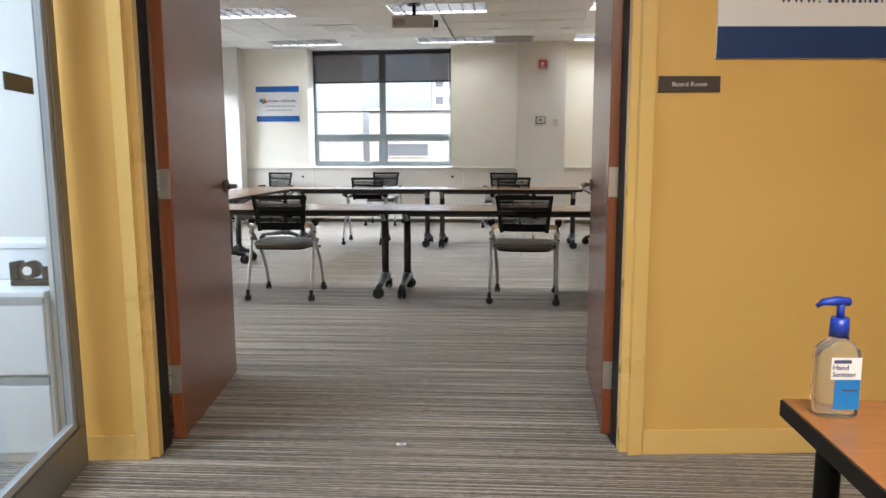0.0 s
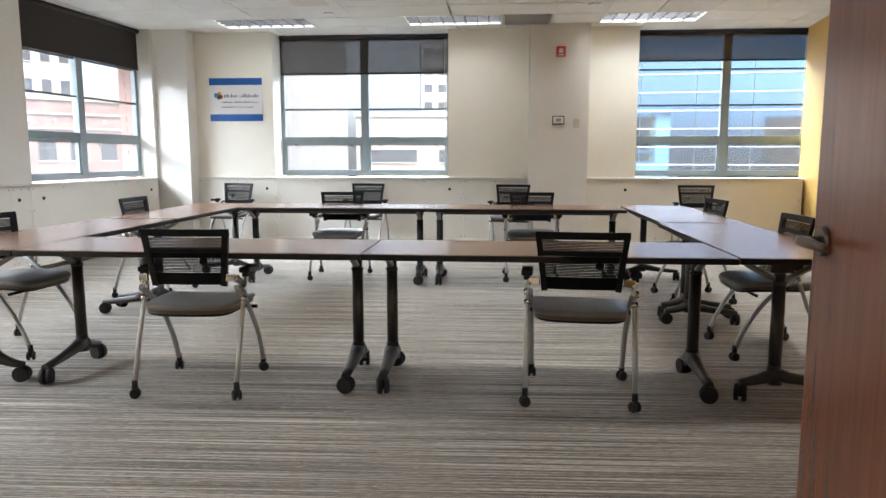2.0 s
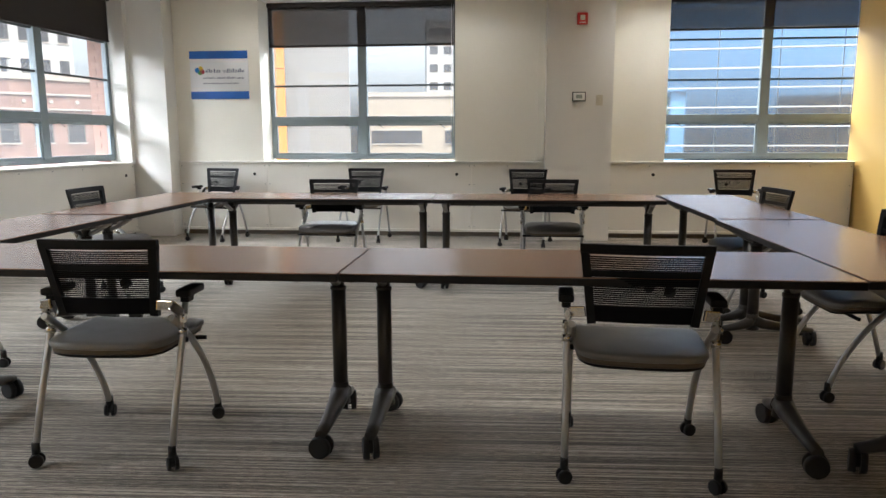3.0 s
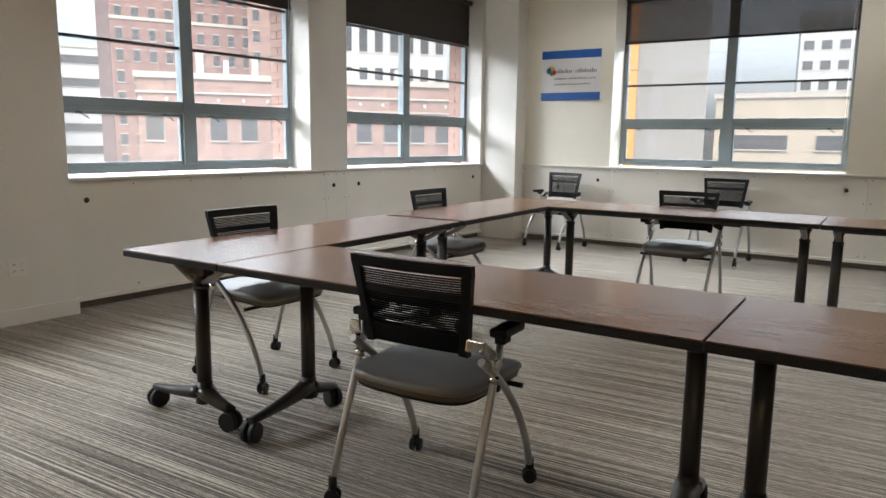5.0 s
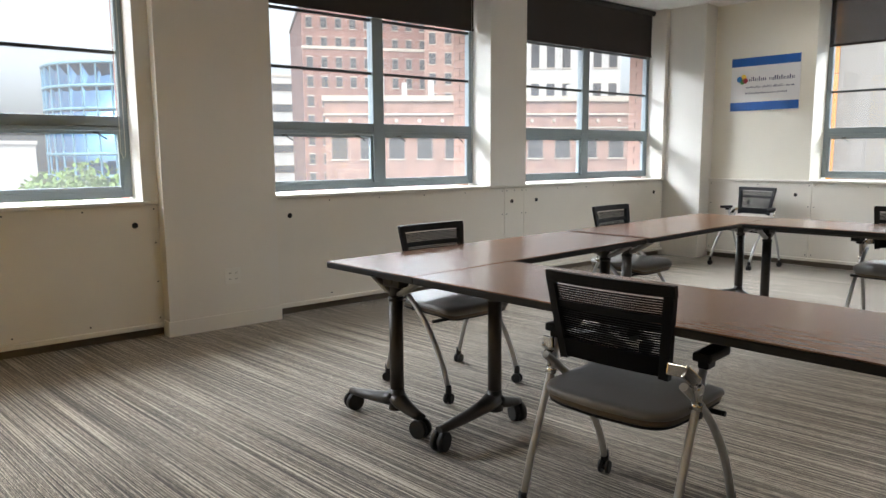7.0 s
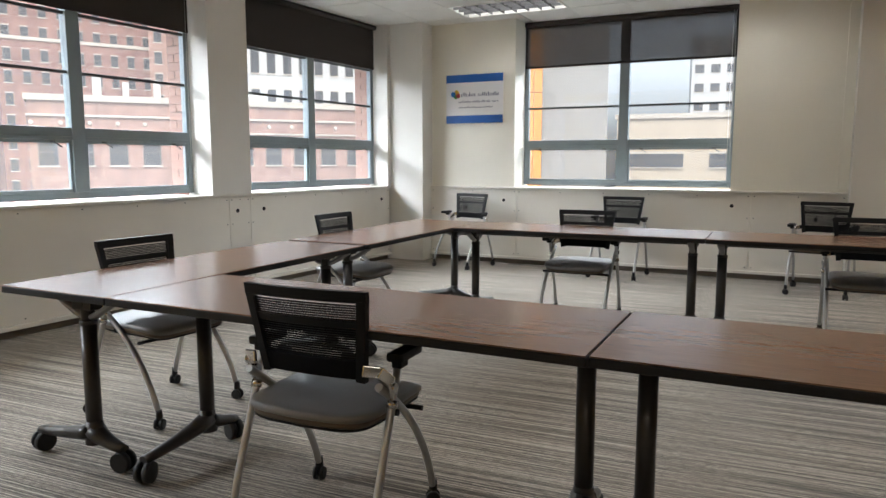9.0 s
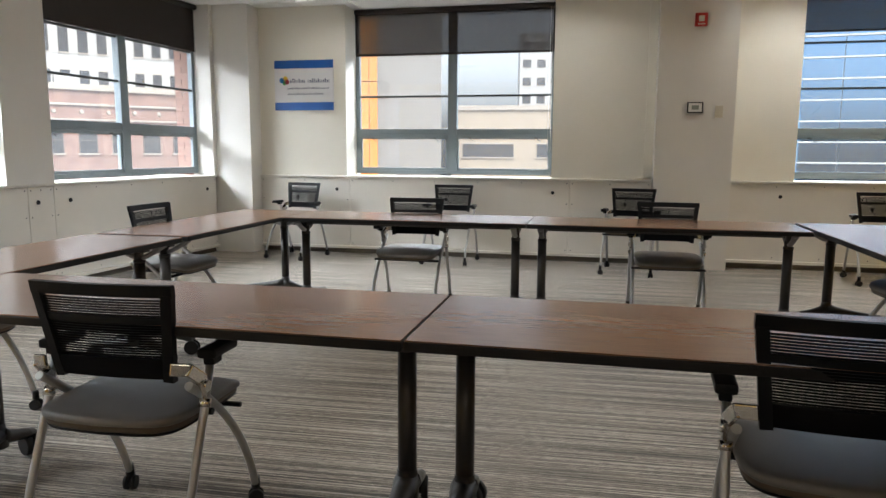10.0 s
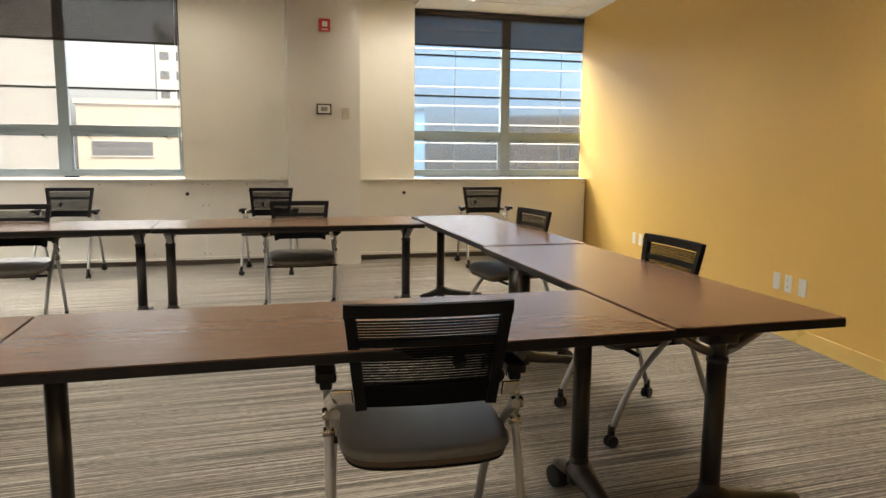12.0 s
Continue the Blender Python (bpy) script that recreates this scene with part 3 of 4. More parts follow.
def table(m, label, turns):
    """Flip-top training table: length along local x, depth along y, centre at the origin."""
    t = empty("training_table", m, label, "table", "tables in the square")
    part("tabletop", boxes((-TL / 2 + 0.003, -TD / 2 + 0.003, TH - 0.004, TL / 2 - 0.003, TD / 2 - 0.003, TH), bevel=0.0012), TOPM, t, "brown walnut laminate top")
    part("edge_band", boxes((-TL / 2 + 0.001, -TD / 2 + 0.001, TH - 0.032, TL / 2 - 0.001, TD / 2 - 0.001, TH - 0.0042), bevel=0.005), EDGEM, t, "black moulded edge")
    part("beam", boxes((-TL / 2 + 0.12, -0.03, TH - 0.075, TL / 2 - 0.12, 0.03, TH - 0.034), bevel=0.004), LEGM, t)
    for i, sx in enumerate((-1, 1)):
        x = sx * (TL / 2 - 0.095)
        bm = bmesh.new()
        cyl(bm, (x, OFF, 0.11), (x, OFF, 0.595), 0.0315, 0.031, 20)
        cyl(bm, (x, OFF, 0.595), (x, OFF, 0.612), 0.0345, 0.033, 20)
        cyl(bm, (x, OFF, 0.612), (x, OFF, 0.67), 0.0265, seg=18)
        part("leg_column", bm, LEGM, t)
        bm = bmesh.new()
        box(bm, x - 0.030, OFF - 0.055, 0.655, x + 0.030, OFF + 0.055, TH - 0.033, bevel=0.008)
        cyl(bm, (x - 0.036, OFF, 0.682), (x + 0.036, OFF, 0.682), 0.016, seg=14)
        part("flip_bracket", bm, LEGM, t, "dark metal flip bracket")
        for sy in (-1, 1):
            bm = bmesh.new()
            tube(bm, [(x, OFF + sy * 0.026, 0.625), (x, OFF + sy * 0.06, 0.638), (x, OFF + sy * 0.115, 0.668), (x, OFF + sy * 0.165, TH - 0.036)], [0.013, 0.014, 0.014, 0.017], 8, 1.4)
            part("bracket_arm", bm, ARMM, t, "grey cast metal arm")
        bm = bmesh.new()
        for sy in (-1, 1):
            e = sy * 0.255
            pts = [(x, OFF, 0.148), (x, OFF + (e - OFF) * 0.18, 0.128), (x, OFF + (e - OFF) * 0.5, 0.110), (x, OFF + (e - OFF) * 0.8, 0.099), (x, e, 0.094)]
            tube(bm, pts, [0.036, 0.031, 0.025, 0.021, 0.017], 10, 1.3)
        cyl(bm, (x, OFF, 0.095), (x, OFF, 0.19), 0.040, 0.033, 20)
        ft = part("foot", bm, LEGM, t, "cast metal T foot")
        for k, sy in enumerate((-1, 1)):
            bm = caster(bmesh.new(), x, sy * 0.245, turn=turns[(i * 2 + k) % len(turns)])
            part("caster", bm, BLACKM, ft, "black twin-wheel caster")
    return t


TAB = "walnut laminate flip-top table on black casters"
table(pose(-0.016, 7.028, 0), TAB, (0.3, 1.2, 1.4, 0.2))
tb = bpy.data.objects["training_table"]
for x, y, rz in ((1.815, 7.033, 0), (-0.016, 10.13, 180), (1.815, 10.12, 180), (-1.243, 7.634, -90), (-1.243, 9.512, -90), (3.046, 7.655, 90), (3.072, 9.520, 90)):
    copy_thing(tb, pose(x, y, 0, 0, 0, rz))


# ---- chairs ----
def chair(m, label, group):
    """Nesting mesh-back chair facing local +y."""
    c = empty("mesh_chair", m, label, "chair", group)
    def pad(levels, cap):
        """Stacked rounded outlines (height, scale), bowed at the rear and dropping at the front edge."""
        bm = bmesh.new()
        rings = []
        for z, k in levels:
            ring = []
            for i in range(40):
                a = 2 * math.pi * i / 40
                ca, sa = math.cos(a), math.sin(a)
                x = 0.240 * k * math.copysign(abs(ca) ** 0.32, ca)
                y = 0.222 * k * math.copysign(abs(sa) ** 0.32, sa) + 0.01
                if y < 0:
                    y -= 0.028 * k * (1 - (x / 0.24) ** 2) * min(1, -y / 0.15)
                    x *= 1 + 0.25 * min(0.0, y + 0.05)
                f = max(0.0, y - 0.12)
                ring.append(bm.verts.new((x, y, z - 2.2 * f * f)))
            rings.append(ring)
        for r0, r1 in zip(rings, rings[1:]):
            for i in range(40):
                bm.faces.new((r0[i], r0[(i + 1) % 40], r1[(i + 1) % 40], r1[i])).smooth = True
        bm.faces.new(rings[0][::-1])
        if cap:
            top = bm.verts.new((0, 0.0, levels[-1][0] + 0.001))
            for i in range(40):
                bm.faces.new((rings[-1][i], rings[-1][(i + 1) % 40], top)).smooth = True
        else:
            bm.faces.new(rings[-1])
        return bm

    part("seat", pad(((0.454, 0.985), (0.457, 1.0), (0.469, 1.0), (0.475, 0.985), (0.478, 0.955), (0.480, 0.86), (0.482, 0.5)), True), VINYL, c, "grey vinyl padded seat")
    part("seat_edge", pad(((0.433, 0.945), (0.436, 0.962), (0.450, 0.970), (0.4535, 0.965)), False), VINYLSIDE, c, "vinyl edge band with a brown reflection in its colour")
    part("seat_pan", pad(((0.416, 0.86), (0.420, 0.91), (0.426, 0.95), (0.4325, 0.96)), False), BLACKP, c)

    # back: lean of 10 degrees, curved a little in plan
    def bp(x, z, d=0.0):
        u = (z - 0.5)
        return Vector((x, -0.130 - 0.18 * u + 0.35 * x * x + d, z))

    def ring_bar(bm, a, b, w, dep):
        n = 6
        rows = []
        for i in range(n + 1):
            t = i / n
            p = (a[0] + (b[0] - a[0]) * t, a[1] + (b[1] - a[1]) * t)
            dx, dz = b[0] - a[0], b[1] - a[1]
            L = math.hypot(dx, dz)
            nx, nz = -dz / L * w / 2, dx / L * w / 2
            rows.append([bm.verts.new(bp(p[0] + s * nx, p[1] + s * nz, d)) for s, d in ((-1, -dep / 2), (1, -dep / 2), (1, dep / 2), (-1, dep / 2))])
        for r0, r1 in zip(rows, rows[1:]):
            for k in range(4):
                bm.faces.new((r0[k], r0[(k + 1) % 4], r1[(k + 1) % 4], r1[k]))
        bm.faces.new(rows[0][::-1])
        bm.faces.new(rows[-1])

    ZT, ZB, WT, WB2 = 0.858, 0.592, 0.225, 0.192
    bm = bmesh.new()
    ring_bar(bm, (-WT, ZT - 0.018), (WT, ZT - 0.018), 0.036, 0.022)
    ring_bar(bm, (-WT + 0.017, ZT - 0.03), (-WB2 + 0.015, ZB - 0.030), 0.030, 0.024)
    ring_bar(bm, (WT - 0.017, ZT - 0.03), (WB2 - 0.015, ZB - 0.030), 0.030, 0.024)
    part("back_frame", bm, BLACKP, c, "black plastic back frame")
    bm = bmesh.new()
    ring_bar(bm, (-WB2, ZB + 0.010), (WB2, ZB + 0.010), 0.062, 0.020)
    part("lower_band", bm, MESHM, c)
    bm = bmesh.new()
    ring_bar(bm, (-0.20, 0.752), (0.20, 0.752), 0.022, 0.014)
    cyl(bm, (0.085, -0.162, 0.690), (0.085, -0.138, 0.690), 0.020, 0.017, 18)
    part("lumbar_bar", bm, BLACKP, c)
    bm = bmesh.new()
    z = ZB + 0.048
    while z < ZT - 0.04:
        w = WB2 + (WT - WB2) * (z - ZB) / (ZT - ZB) - 0.02
        ring_bar(bm, (-w, z), (w, z), 0.0056, 0.003)
        z += 0.0078
    part("back_mesh", bm, MESHM, c, "black see-through mesh")

    for s in (-1, 1):
        bm = bmesh.new()
        tube(bm, [(s * 0.262, -0.243, 0.075), (s * 0.262, -0.20, 0.22), (s * 0.262, -0.10, 0.47), (s * 0.262, -0.045, 0.63)], 0.0125, 10)
        rl = part("rear_leg", bm, SILVER, c, "silver steel tube")
        bm = bmesh.new()
        tube(bm, curve_pts((s * 0.246, 0.243, 0.075), (s * 0.246, 0.16, 0.36), (s * 0.246, -0.15, 0.56), 10), 0.0135, 10)
        fl = part("front_leg", bm, SILVER, c, "curved silver steel tube")
        bm = bmesh.new()
        # flat strap from the back frame down to the leg joint
        for p, q in (((0.205, -0.168, 0.612), (0.250, -0.150, 0.606)), ((0.250, -0.150, 0.606), (0.266, -0.105, 0.565)), ((0.266, -0.105, 0.565), (0.264, -0.085, 0.515))):
            p, q = Vector((s * p[0], p[1], p[2])), Vector((s * q[0], q[1], q[2]))
            d = q - p
            mm = Matrix.Translation((p + q) / 2) @ d.to_track_quat("Y", "Z").to_matrix().to_4x4()
            box(bm, -0.006, -d.length / 2 - 0.004, -0.019, 0.006, d.length / 2 + 0.004, 0.019, mm, bevel=0.004)
        cyl(bm, (s * 0.247, -0.100, 0.545), (s * 0.279, -0.100, 0.545), 0.017, seg=16)
        cyl(bm, (s * 0.262, -0.098, 0.478), (s * 0.262, -0.088, 0.502), 0.018, 0.018, 14)
        part("arm_bracket", bm, CHROME, c, "bright metal arm bracket")
        bm = bmesh.new()
        box(bm, s * 0.238, -0.09, 0.622, s * 0.296, 0.06, 0.652, bevel=0.01)
        box(bm, s * 0.25, -0.075, 0.600, s * 0.284, -0.02, 0.624, bevel=0.006)
        part("armrest", bm, BLACKP, c, "black armrest pad")
        for (x, y) in ((s * 0.262, -0.247), (s * 0.246, 0.247)):
            bm = caster(bmesh.new(), x, y, 0.027, 0.013, 0.4 + s * 0.9 + y * 3)
            cyl(bm, (x, y, 0.055), (x, y, 0.095), 0.0155, 0.014, 12)
            part("caster", bm, BLACKM, rl if y < 0 else fl, "small black caster")
    bm = bmesh.new()
    cyl(bm, (-0.25, -0.03, 0.44), (0.25, -0.03, 0.44), 0.011)
    cyl(bm, (-0.255, 0.14, 0.40), (0.255, 0.14, 0.40), 0.009)
    part("cross_bar", bm, BLACKP, c)
    return c


CHT = "black mesh-back nesting chair with grey seat at the table"
CHW = "black mesh-back nesting chair standing against the wall"
ch = chair(pose(0.01, 6.865, 0, 0, 0, 2), CHT, "chairs round the table")
for x, y, rz, lab, grp in (
        (2.0, 6.89, -4, CHT, 0), (-1.455, 7.46, -93, CHT, 0), (-1.50, 9.30, -90, CHT, 0), (3.24, 7.80, 91, CHT, 0), (3.24, 9.45, 96, CHT, 0),
        (-0.05, 10.28, 180, CHT, 0), (1.89, 10.34, 179, CHT, 0),
        (-2.06, 12.53, 167, CHW, 1), (-0.24, 12.58, 176, CHW, 1), (1.70, 12.38, 170, CHW, 1), (4.04, 12.36, 176, CHW, 1)):
    o = copy_thing(ch, pose(x, y, 0, 0, 0, rz))
    tagged(o, lab, "chair", "chairs along the wall" if grp else "chairs round the table")


# ---- small fixtures ----
def poster(name, m, w, h, band, blue, label):
    p = empty(name, m, label, "sign")
    part("board", boxes((0, -0.012, 0, w, 0, h), bevel=0.001), WHITE, p)
    part("top_band", boxes((0.0005, -0.0145, h - band, w - 0.0005, -0.0122, h - 0.0005)), blue, p, "blue band")
    part("bottom_band", boxes((0.0005, -0.0145, 0.0005, w - 0.0005, -0.0122, band)), blue, p, "blue band")
    return p


RX = pose(0, 0, 0, 90, 0, 0)
LOGO = [mat("logo_blue", (0.03, 0.20, 0.55), 0.5), mat("logo_green", (0.10, 0.35, 0.10), 0.5), mat("logo_red", (0.45, 0.03, 0.06), 0.5), mat("logo_yellow", (0.75, 0.50, 0.05), 0.5)]


def logo(p, x, z, r):
    for k, (dx, dz, s) in enumerate(((-0.55, 0.15, 0.55), (0.0, -0.35, 0.45), (0.5, -0.15, 0.5), (0.2, 0.5, 0.5))):
        bm = bmesh.new()
        cyl(bm, (x + dx * r, -0.0122, z + dz * r), (x + dx * r, -0.0142, z + dz * r), s * r, seg=16)
        part("emblem", bm, LOGO[k], p, "coloured emblem dot")


ps = poster("wall_sign", pose(-2.504, WALL_Y - 0.001, 1.712), 0.755, 0.59, 0.095, BLUE, "white sign board with blue bands on the wall")
logo(ps, 0.13, 0.345, 0.06)
def print_line(p, x0, x1, z, h, seed, y=-0.0122, word=0.12, material=None):
    """Unreadable print: upright strokes of letter size, in words."""
    r = random.Random(seed)
    bm = bmesh.new()
    x = x0
    while x < x1:
        end = min(x1, x + word * r.uniform(0.6, 1.4))
        while x < end:
            w = h * r.uniform(0.10, 0.30)
            zz = r.choice((0.62, 0.66, 0.7, 1.0))
            box(bm, x, y - 0.0012, z, x + w, y, z + h * zz)
            x += w + h * 0.24
        x += h * 0.55
    tagged(part("print", bm, material or INK, p, "line of dark print"), kind="stuff")


print_line(ps, 0.205, 0.70, 0.325, 0.048, 1, word=0.25)
print_line(ps, 0.17, 0.70, 0.25, 0.024, 2)
print_line(ps, 0.17, 0.62, 0.185, 0.019, 3, word=2.0)

ps = poster("hall_poster", FW @ pose(0.222, -0.001, 1.543), 1.5, 0.95, 0.115, NAVY, "large white poster with navy bands on the hall wall")
lettering("web_address", "www.", 0.062, pose(0.225, -0.0125, 0.199) @ RX, INK, ps, stretch=1.05)
print_line(ps, 0.405, 1.2, 0.199, 0.048, 5, -0.0122, 3.0)

pl = empty("room_sign", FW @ pose(0.014, -0.001, 1.421), "dark brown plate lettered Board Room beside the door", "sign")
part("plate", boxes((0, -0.006, 0, 0.232, 0, 0.06), bevel=0.0015), DARKPL, pl)
lettering("lettering", "Board Room", 0.0235, pose(0.116, -0.0065, 0.0225) @ RX, WPLAST, pl, "CENTER", 1.08)

al = empty("fire_alarm", pose(2.324, COL_Y - 0.001, 2.565), "red fire alarm strobe on the white column", "fire alarm")
part("housing", boxes((-0.06, -0.045, -0.065, 0.06, 0, 0.065), bevel=0.008), RED, al)
part("strobe", boxes((-0.028, -0.062, -0.022, 0.028, -0.0455, 0.035), bevel=0.008), WPLAST, al, "clear white strobe lens")
part("lettering_bar", boxes((-0.035, -0.0472, -0.052, 0.035, -0.0455, -0.038)), WPLAST, al)
th = empty("thermostat", pose(2.309, COL_Y - 0.001, 1.692), "white thermostat in a dark frame on the column", "thermostat")
part("dark_frame", boxes((-0.078, -0.02, -0.055, 0.078, 0, 0.055), bevel=0.004), BLACKP, th, "black surround")
part("cover", boxes((-0.066, -0.028, -0.044, 0.066, -0.0205, 0.044), bevel=0.004), WPLAST, th)
part("display", boxes((-0.035, -0.030, -0.022, 0.035, -0.0285, 0.022)), mat("lcd_grey", (0.30, 0.32, 0.29), 0.2), th, "grey display")
sw = empty("light_switch", pose(2.545, COL_Y - 0.001, 1.65), "beige sensor plate on the white column", "switch")
part("plate", boxes((-0.038, -0.008, -0.06, 0.038, 0, 0.06), bevel=0.003), BEIGE, sw)
part("rocker", boxes((-0.016, -0.013, -0.032, 0.016, -0.0082, 0.032), bevel=0.003), BEIGE, sw)


def outlet(m, w, label, kind_):
    o = empty("wall_outlet", m, label, "outlet")
    part("cover_plate", boxes((0, -w / 2, -0.058, 0.006, w / 2, 0.058), bevel=0.002), WPLAST, o)
    for k in range(kind_):
        yy = (k - (kind_ - 1) / 2) * 0.046
        for zz in (-0.022, 0.022):
            bm = boxes((0.006, yy - 0.014, zz - 0.014, 0.009, yy + 0.014, zz + 0.014), bevel=0.002)
            part("socket", bm, WPLAST, o)
            bm = boxes((0.0091, yy - 0.007, zz - 0.004, 0.0096, yy - 0.004, zz + 0.006), (0.0091, yy + 0.004, zz - 0.004, 0.0096, yy + 0.007, zz + 0.006))
            part("slots", bm, BLACKM, o)
    return o


outlet(LW @ pose(PX, 7.22, 0.375), 0.118, "white four-socket outlet on the pillar", 2)
RWI = RW @ pose(0, 0, 0, 0, 0, 180)
for yy, k in ((9.10, 0), (8.97, 1), (8.82, 0), (11.56, 0), (11.40, 0)):
    outlet(RWI @ pose(0, -yy, 0.375), 0.075, "white outlet plate on the yellow wall", k)


# ---- ceiling fixtures ----
def troffer(x, y, label):
    t = empty("ceiling_light", pose(x, y, CEIL), label, "ceiling light", "ceiling lights")
    part("frame", boxes((-0.61, -0.303, -0.004, 0.61, -0.283, 0.02), (-0.61, 0.283, -0.004, 0.61, 0.303, 0.02), (-0.61, -0.283, -0.004, -0.59, 0.283, 0.02), (0.59, -0.283, -0.004, 0.61, 0.283, 0.02)), TBARM, t)
    part("housing", boxes((-0.61, -0.303, 0.021, 0.61, -0.293, 0.11), (-0.61, 0.293, 0.021, 0.61, 0.303, 0.11), (-0.61, -0.293, 0.021, -0.60, 0.293, 0.11), (0.60, -0.293, 0.021, 0.61, 0.293, 0.11), (-0.61, -0.303, 0.111, 0.61, 0.303, 0.118)), TBARM, t, "white painted lamp housing")
    for k in range(1, 4):
        yy = -0.283 + 0.566 * k / 4
        part("louver_blade", boxes((-0.59, yy - 0.005, 0.0, 0.59, yy + 0.005, 0.078)), BLADE, t)
    for k in range(1, 8):
        xx = -0.59 + 1.18 * k / 8
        part("louver_blade", boxes((xx - 0.005, -0.283, 0.001, xx + 0.005, 0.283, 0.077)), BLADE, t)
    return t


LG = "recessed ceiling light with deep aluminium louver"
tf = troffer(*LIGHTS[0], LG)
for x, y in LIGHTS[1:]:
    copy_thing(tf, pose(x, y, CEIL))
# lamps above the louvers; the far row and the stronger east side are added fill
for x, y in LIGHTS:
    area_lamp("troffer_tubes", pose(x, y, CEIL + 0.10), 1.1, 0.5, TROFFER * (2.1 if x > 3 else 1) * (1.2 if y < 11 else 0.7), (1.0, 0.97, 0.91))
# unseen area lamps outside, added to boost the sky's light on the two window walls
area_lamp("sky_window_light", look((1.7, WIN_Y + 4.6, 5.9), (1.7, 9.5, 0.6)), 10.0, 4.0, SKYLAMP * 0.34, (0.95, 0.98, 1.0))
area_lamp("sky_window_light_west", look(LW @ Vector((-5.0, 7.2, 6.5)), LW @ Vector((1.8, 7.2, 0.6))), 19.0, 5.2, SKYLAMP * 1.25, (0.95, 0.98, 1.0))
vt = empty("ceiling_vent", pose(GX - 1.5 * T, GY + 17.5 * T, CEIL - 0.001), "white square ceiling air diffuser with dark slots", "air vent")
part("frame", boxes((-0.30, -0.30, -0.01, 0.30, -0.2, 0), (-0.30, 0.2, -0.01, 0.30, 0.30, 0), (-0.3, -0.2, -0.01, -0.2, 0.2, 0), (0.2, -0.2, -0.01, 0.3, 0.2, 0), bevel=0.002), WPLAST, vt)
part("backing", boxes((-0.2, -0.2, -0.002, 0.2, 0.2, 0)), VOID, vt)
for k in range(6):
    part("slat", boxes((-0.2, -0.185 + k * 0.066, -0.014, 0.2, -0.150 + k * 0.066, -0.003)), WPLAST, vt)
gr = empty("ceiling_grille", pose(GX + 2.5 * T, GY + 19.5 * T, CEIL - 0.001), "grey return air grille in the ceiling", "air vent")
part("frame", boxes((-0.30, -0.29, -0.008, 0.30, 0.29, -0.002), bevel=0.002), LOUVER, gr)
for k in range(14):
    part("slat", boxes((-0.27, -0.27 + k * 0.04, -0.014, 0.27, -0.25 + k * 0.04, -0.0082)), LOUVER, gr)
for x, y in ((-0.85, 10.05), (1.76, 10.49), (-0.5, 11.85), (2.6, 11.6)):
    sp = empty("ceiling_speaker", pose(x, y, CEIL - 0.001), "small round white sprinkler plate in the ceiling", "sprinkler", "ceiling sprinklers")
    bm = bmesh.new()
    cyl(bm, (0, 0, -0.012), (0, 0, 0), 0.06, 0.07, 24)
    part("cover", bm, WPLAST, sp)

# projector on its pole
pj = empty("projector", pose(0.71, 9.65, 2.62, 0, 0, 4), "light grey projector hung from the ceiling on a black mount", "projector")
GREYP = mat("projector_grey", (0.50, 0.49, 0.48), 0.45, var=0.03)
part("body", boxes((-0.245, -0.17, 0, 0.235, 0.17, 0.135), bevel=0.014), GREYP, pj)
part("underside", boxes((-0.24, -0.165, -0.006, 0.23, 0.165, -0.0005), bevel=0.003), WPLAST, pj, "white underside")
bm = bmesh.new()
cyl(bm, (0.235, 0.02, 0.075), (0.285, 0.02, 0.075), 0.046, 0.042, 24)
part("lens", bm, BLACKP, pj, "black lens barrel")
bm = bmesh.new()
for k in range(7):
    box(bm, -0.22 + k * 0.018, -0.1725, 0.03, -0.212 + k * 0.018, -0.1705, 0.10)
part("vent_slots", bm, WDARK, pj)
bm = bmesh.new()
cyl(bm, (0, 0, 0.15), (0, 0, CEIL - 2.62), 0.022)
box(bm, -0.1, -0.08, 0.137, 0.1, 0.08, 0.155, bevel=0.004)
cyl(bm, (0, 0, CEIL - 2.62 - 0.02), (0, 0, CEIL - 2.62 - 0.002), 0.08, 0.06, 20)
part("mount", bm, BLACKP, pj, "black ceiling mount")
bm = bmesh.new()
tube(bm, [(-0.12, -0.05, CEIL - 2.62 - 0.005), (-0.17, -0.08, 0.24), (-0.13, -0.1, 0.19), (-0.05, -0.09, 0.15)], 0.005, 6)
tube(bm, [(-0.14, 0.03, CEIL - 2.62 - 0.005), (-0.2, 0.0, 0.23), (-0.16, -0.03, 0.18), (-0.07, 0.0, 0.15)], 0.004, 6)
part("cable", bm, BLACKM, pj, "loose black cable")

# ---- hall: table with sanitiser, glazed office front ----
dk = empty("side_table", FW @ pose(0, 0, 0), "brown side table with black edge against the hall wall", "table")
dm = FW.inverted() @ pose(2.43, 2.555, 0, 0, 0, 1.0)
DTOP = grain_mat("honey_laminate", (0.26, 0.105, 0.032), (0.37, 0.16, 0.052), (3, 30, 30), 0.3, 0.0, 3.0, 0.8)
for nm, bs, mm in (("tabletop", [(0.003, -1.497, 0.731, 0.747, -0.003, 0.735)], DTOP), ("edge_band", [(0, -1.5, 0.70, 0.75, 0, 0.7308)], EDGEM)):
    o = part(nm, boxes(*bs, bevel=0.001), mm, dk)
    o.matrix_local = dm
for x, y in ((0.06, -0.08), (0.69, -0.08), (0.06, -1.42), (0.69, -1.42)):
    bm = bmesh.new()
    cyl(bm, (x, y, 0), (x, y, 0.70), 0.022, seg=14)
    o = part("leg", bm, BLACKP, dk)
    o.matrix_local = dm

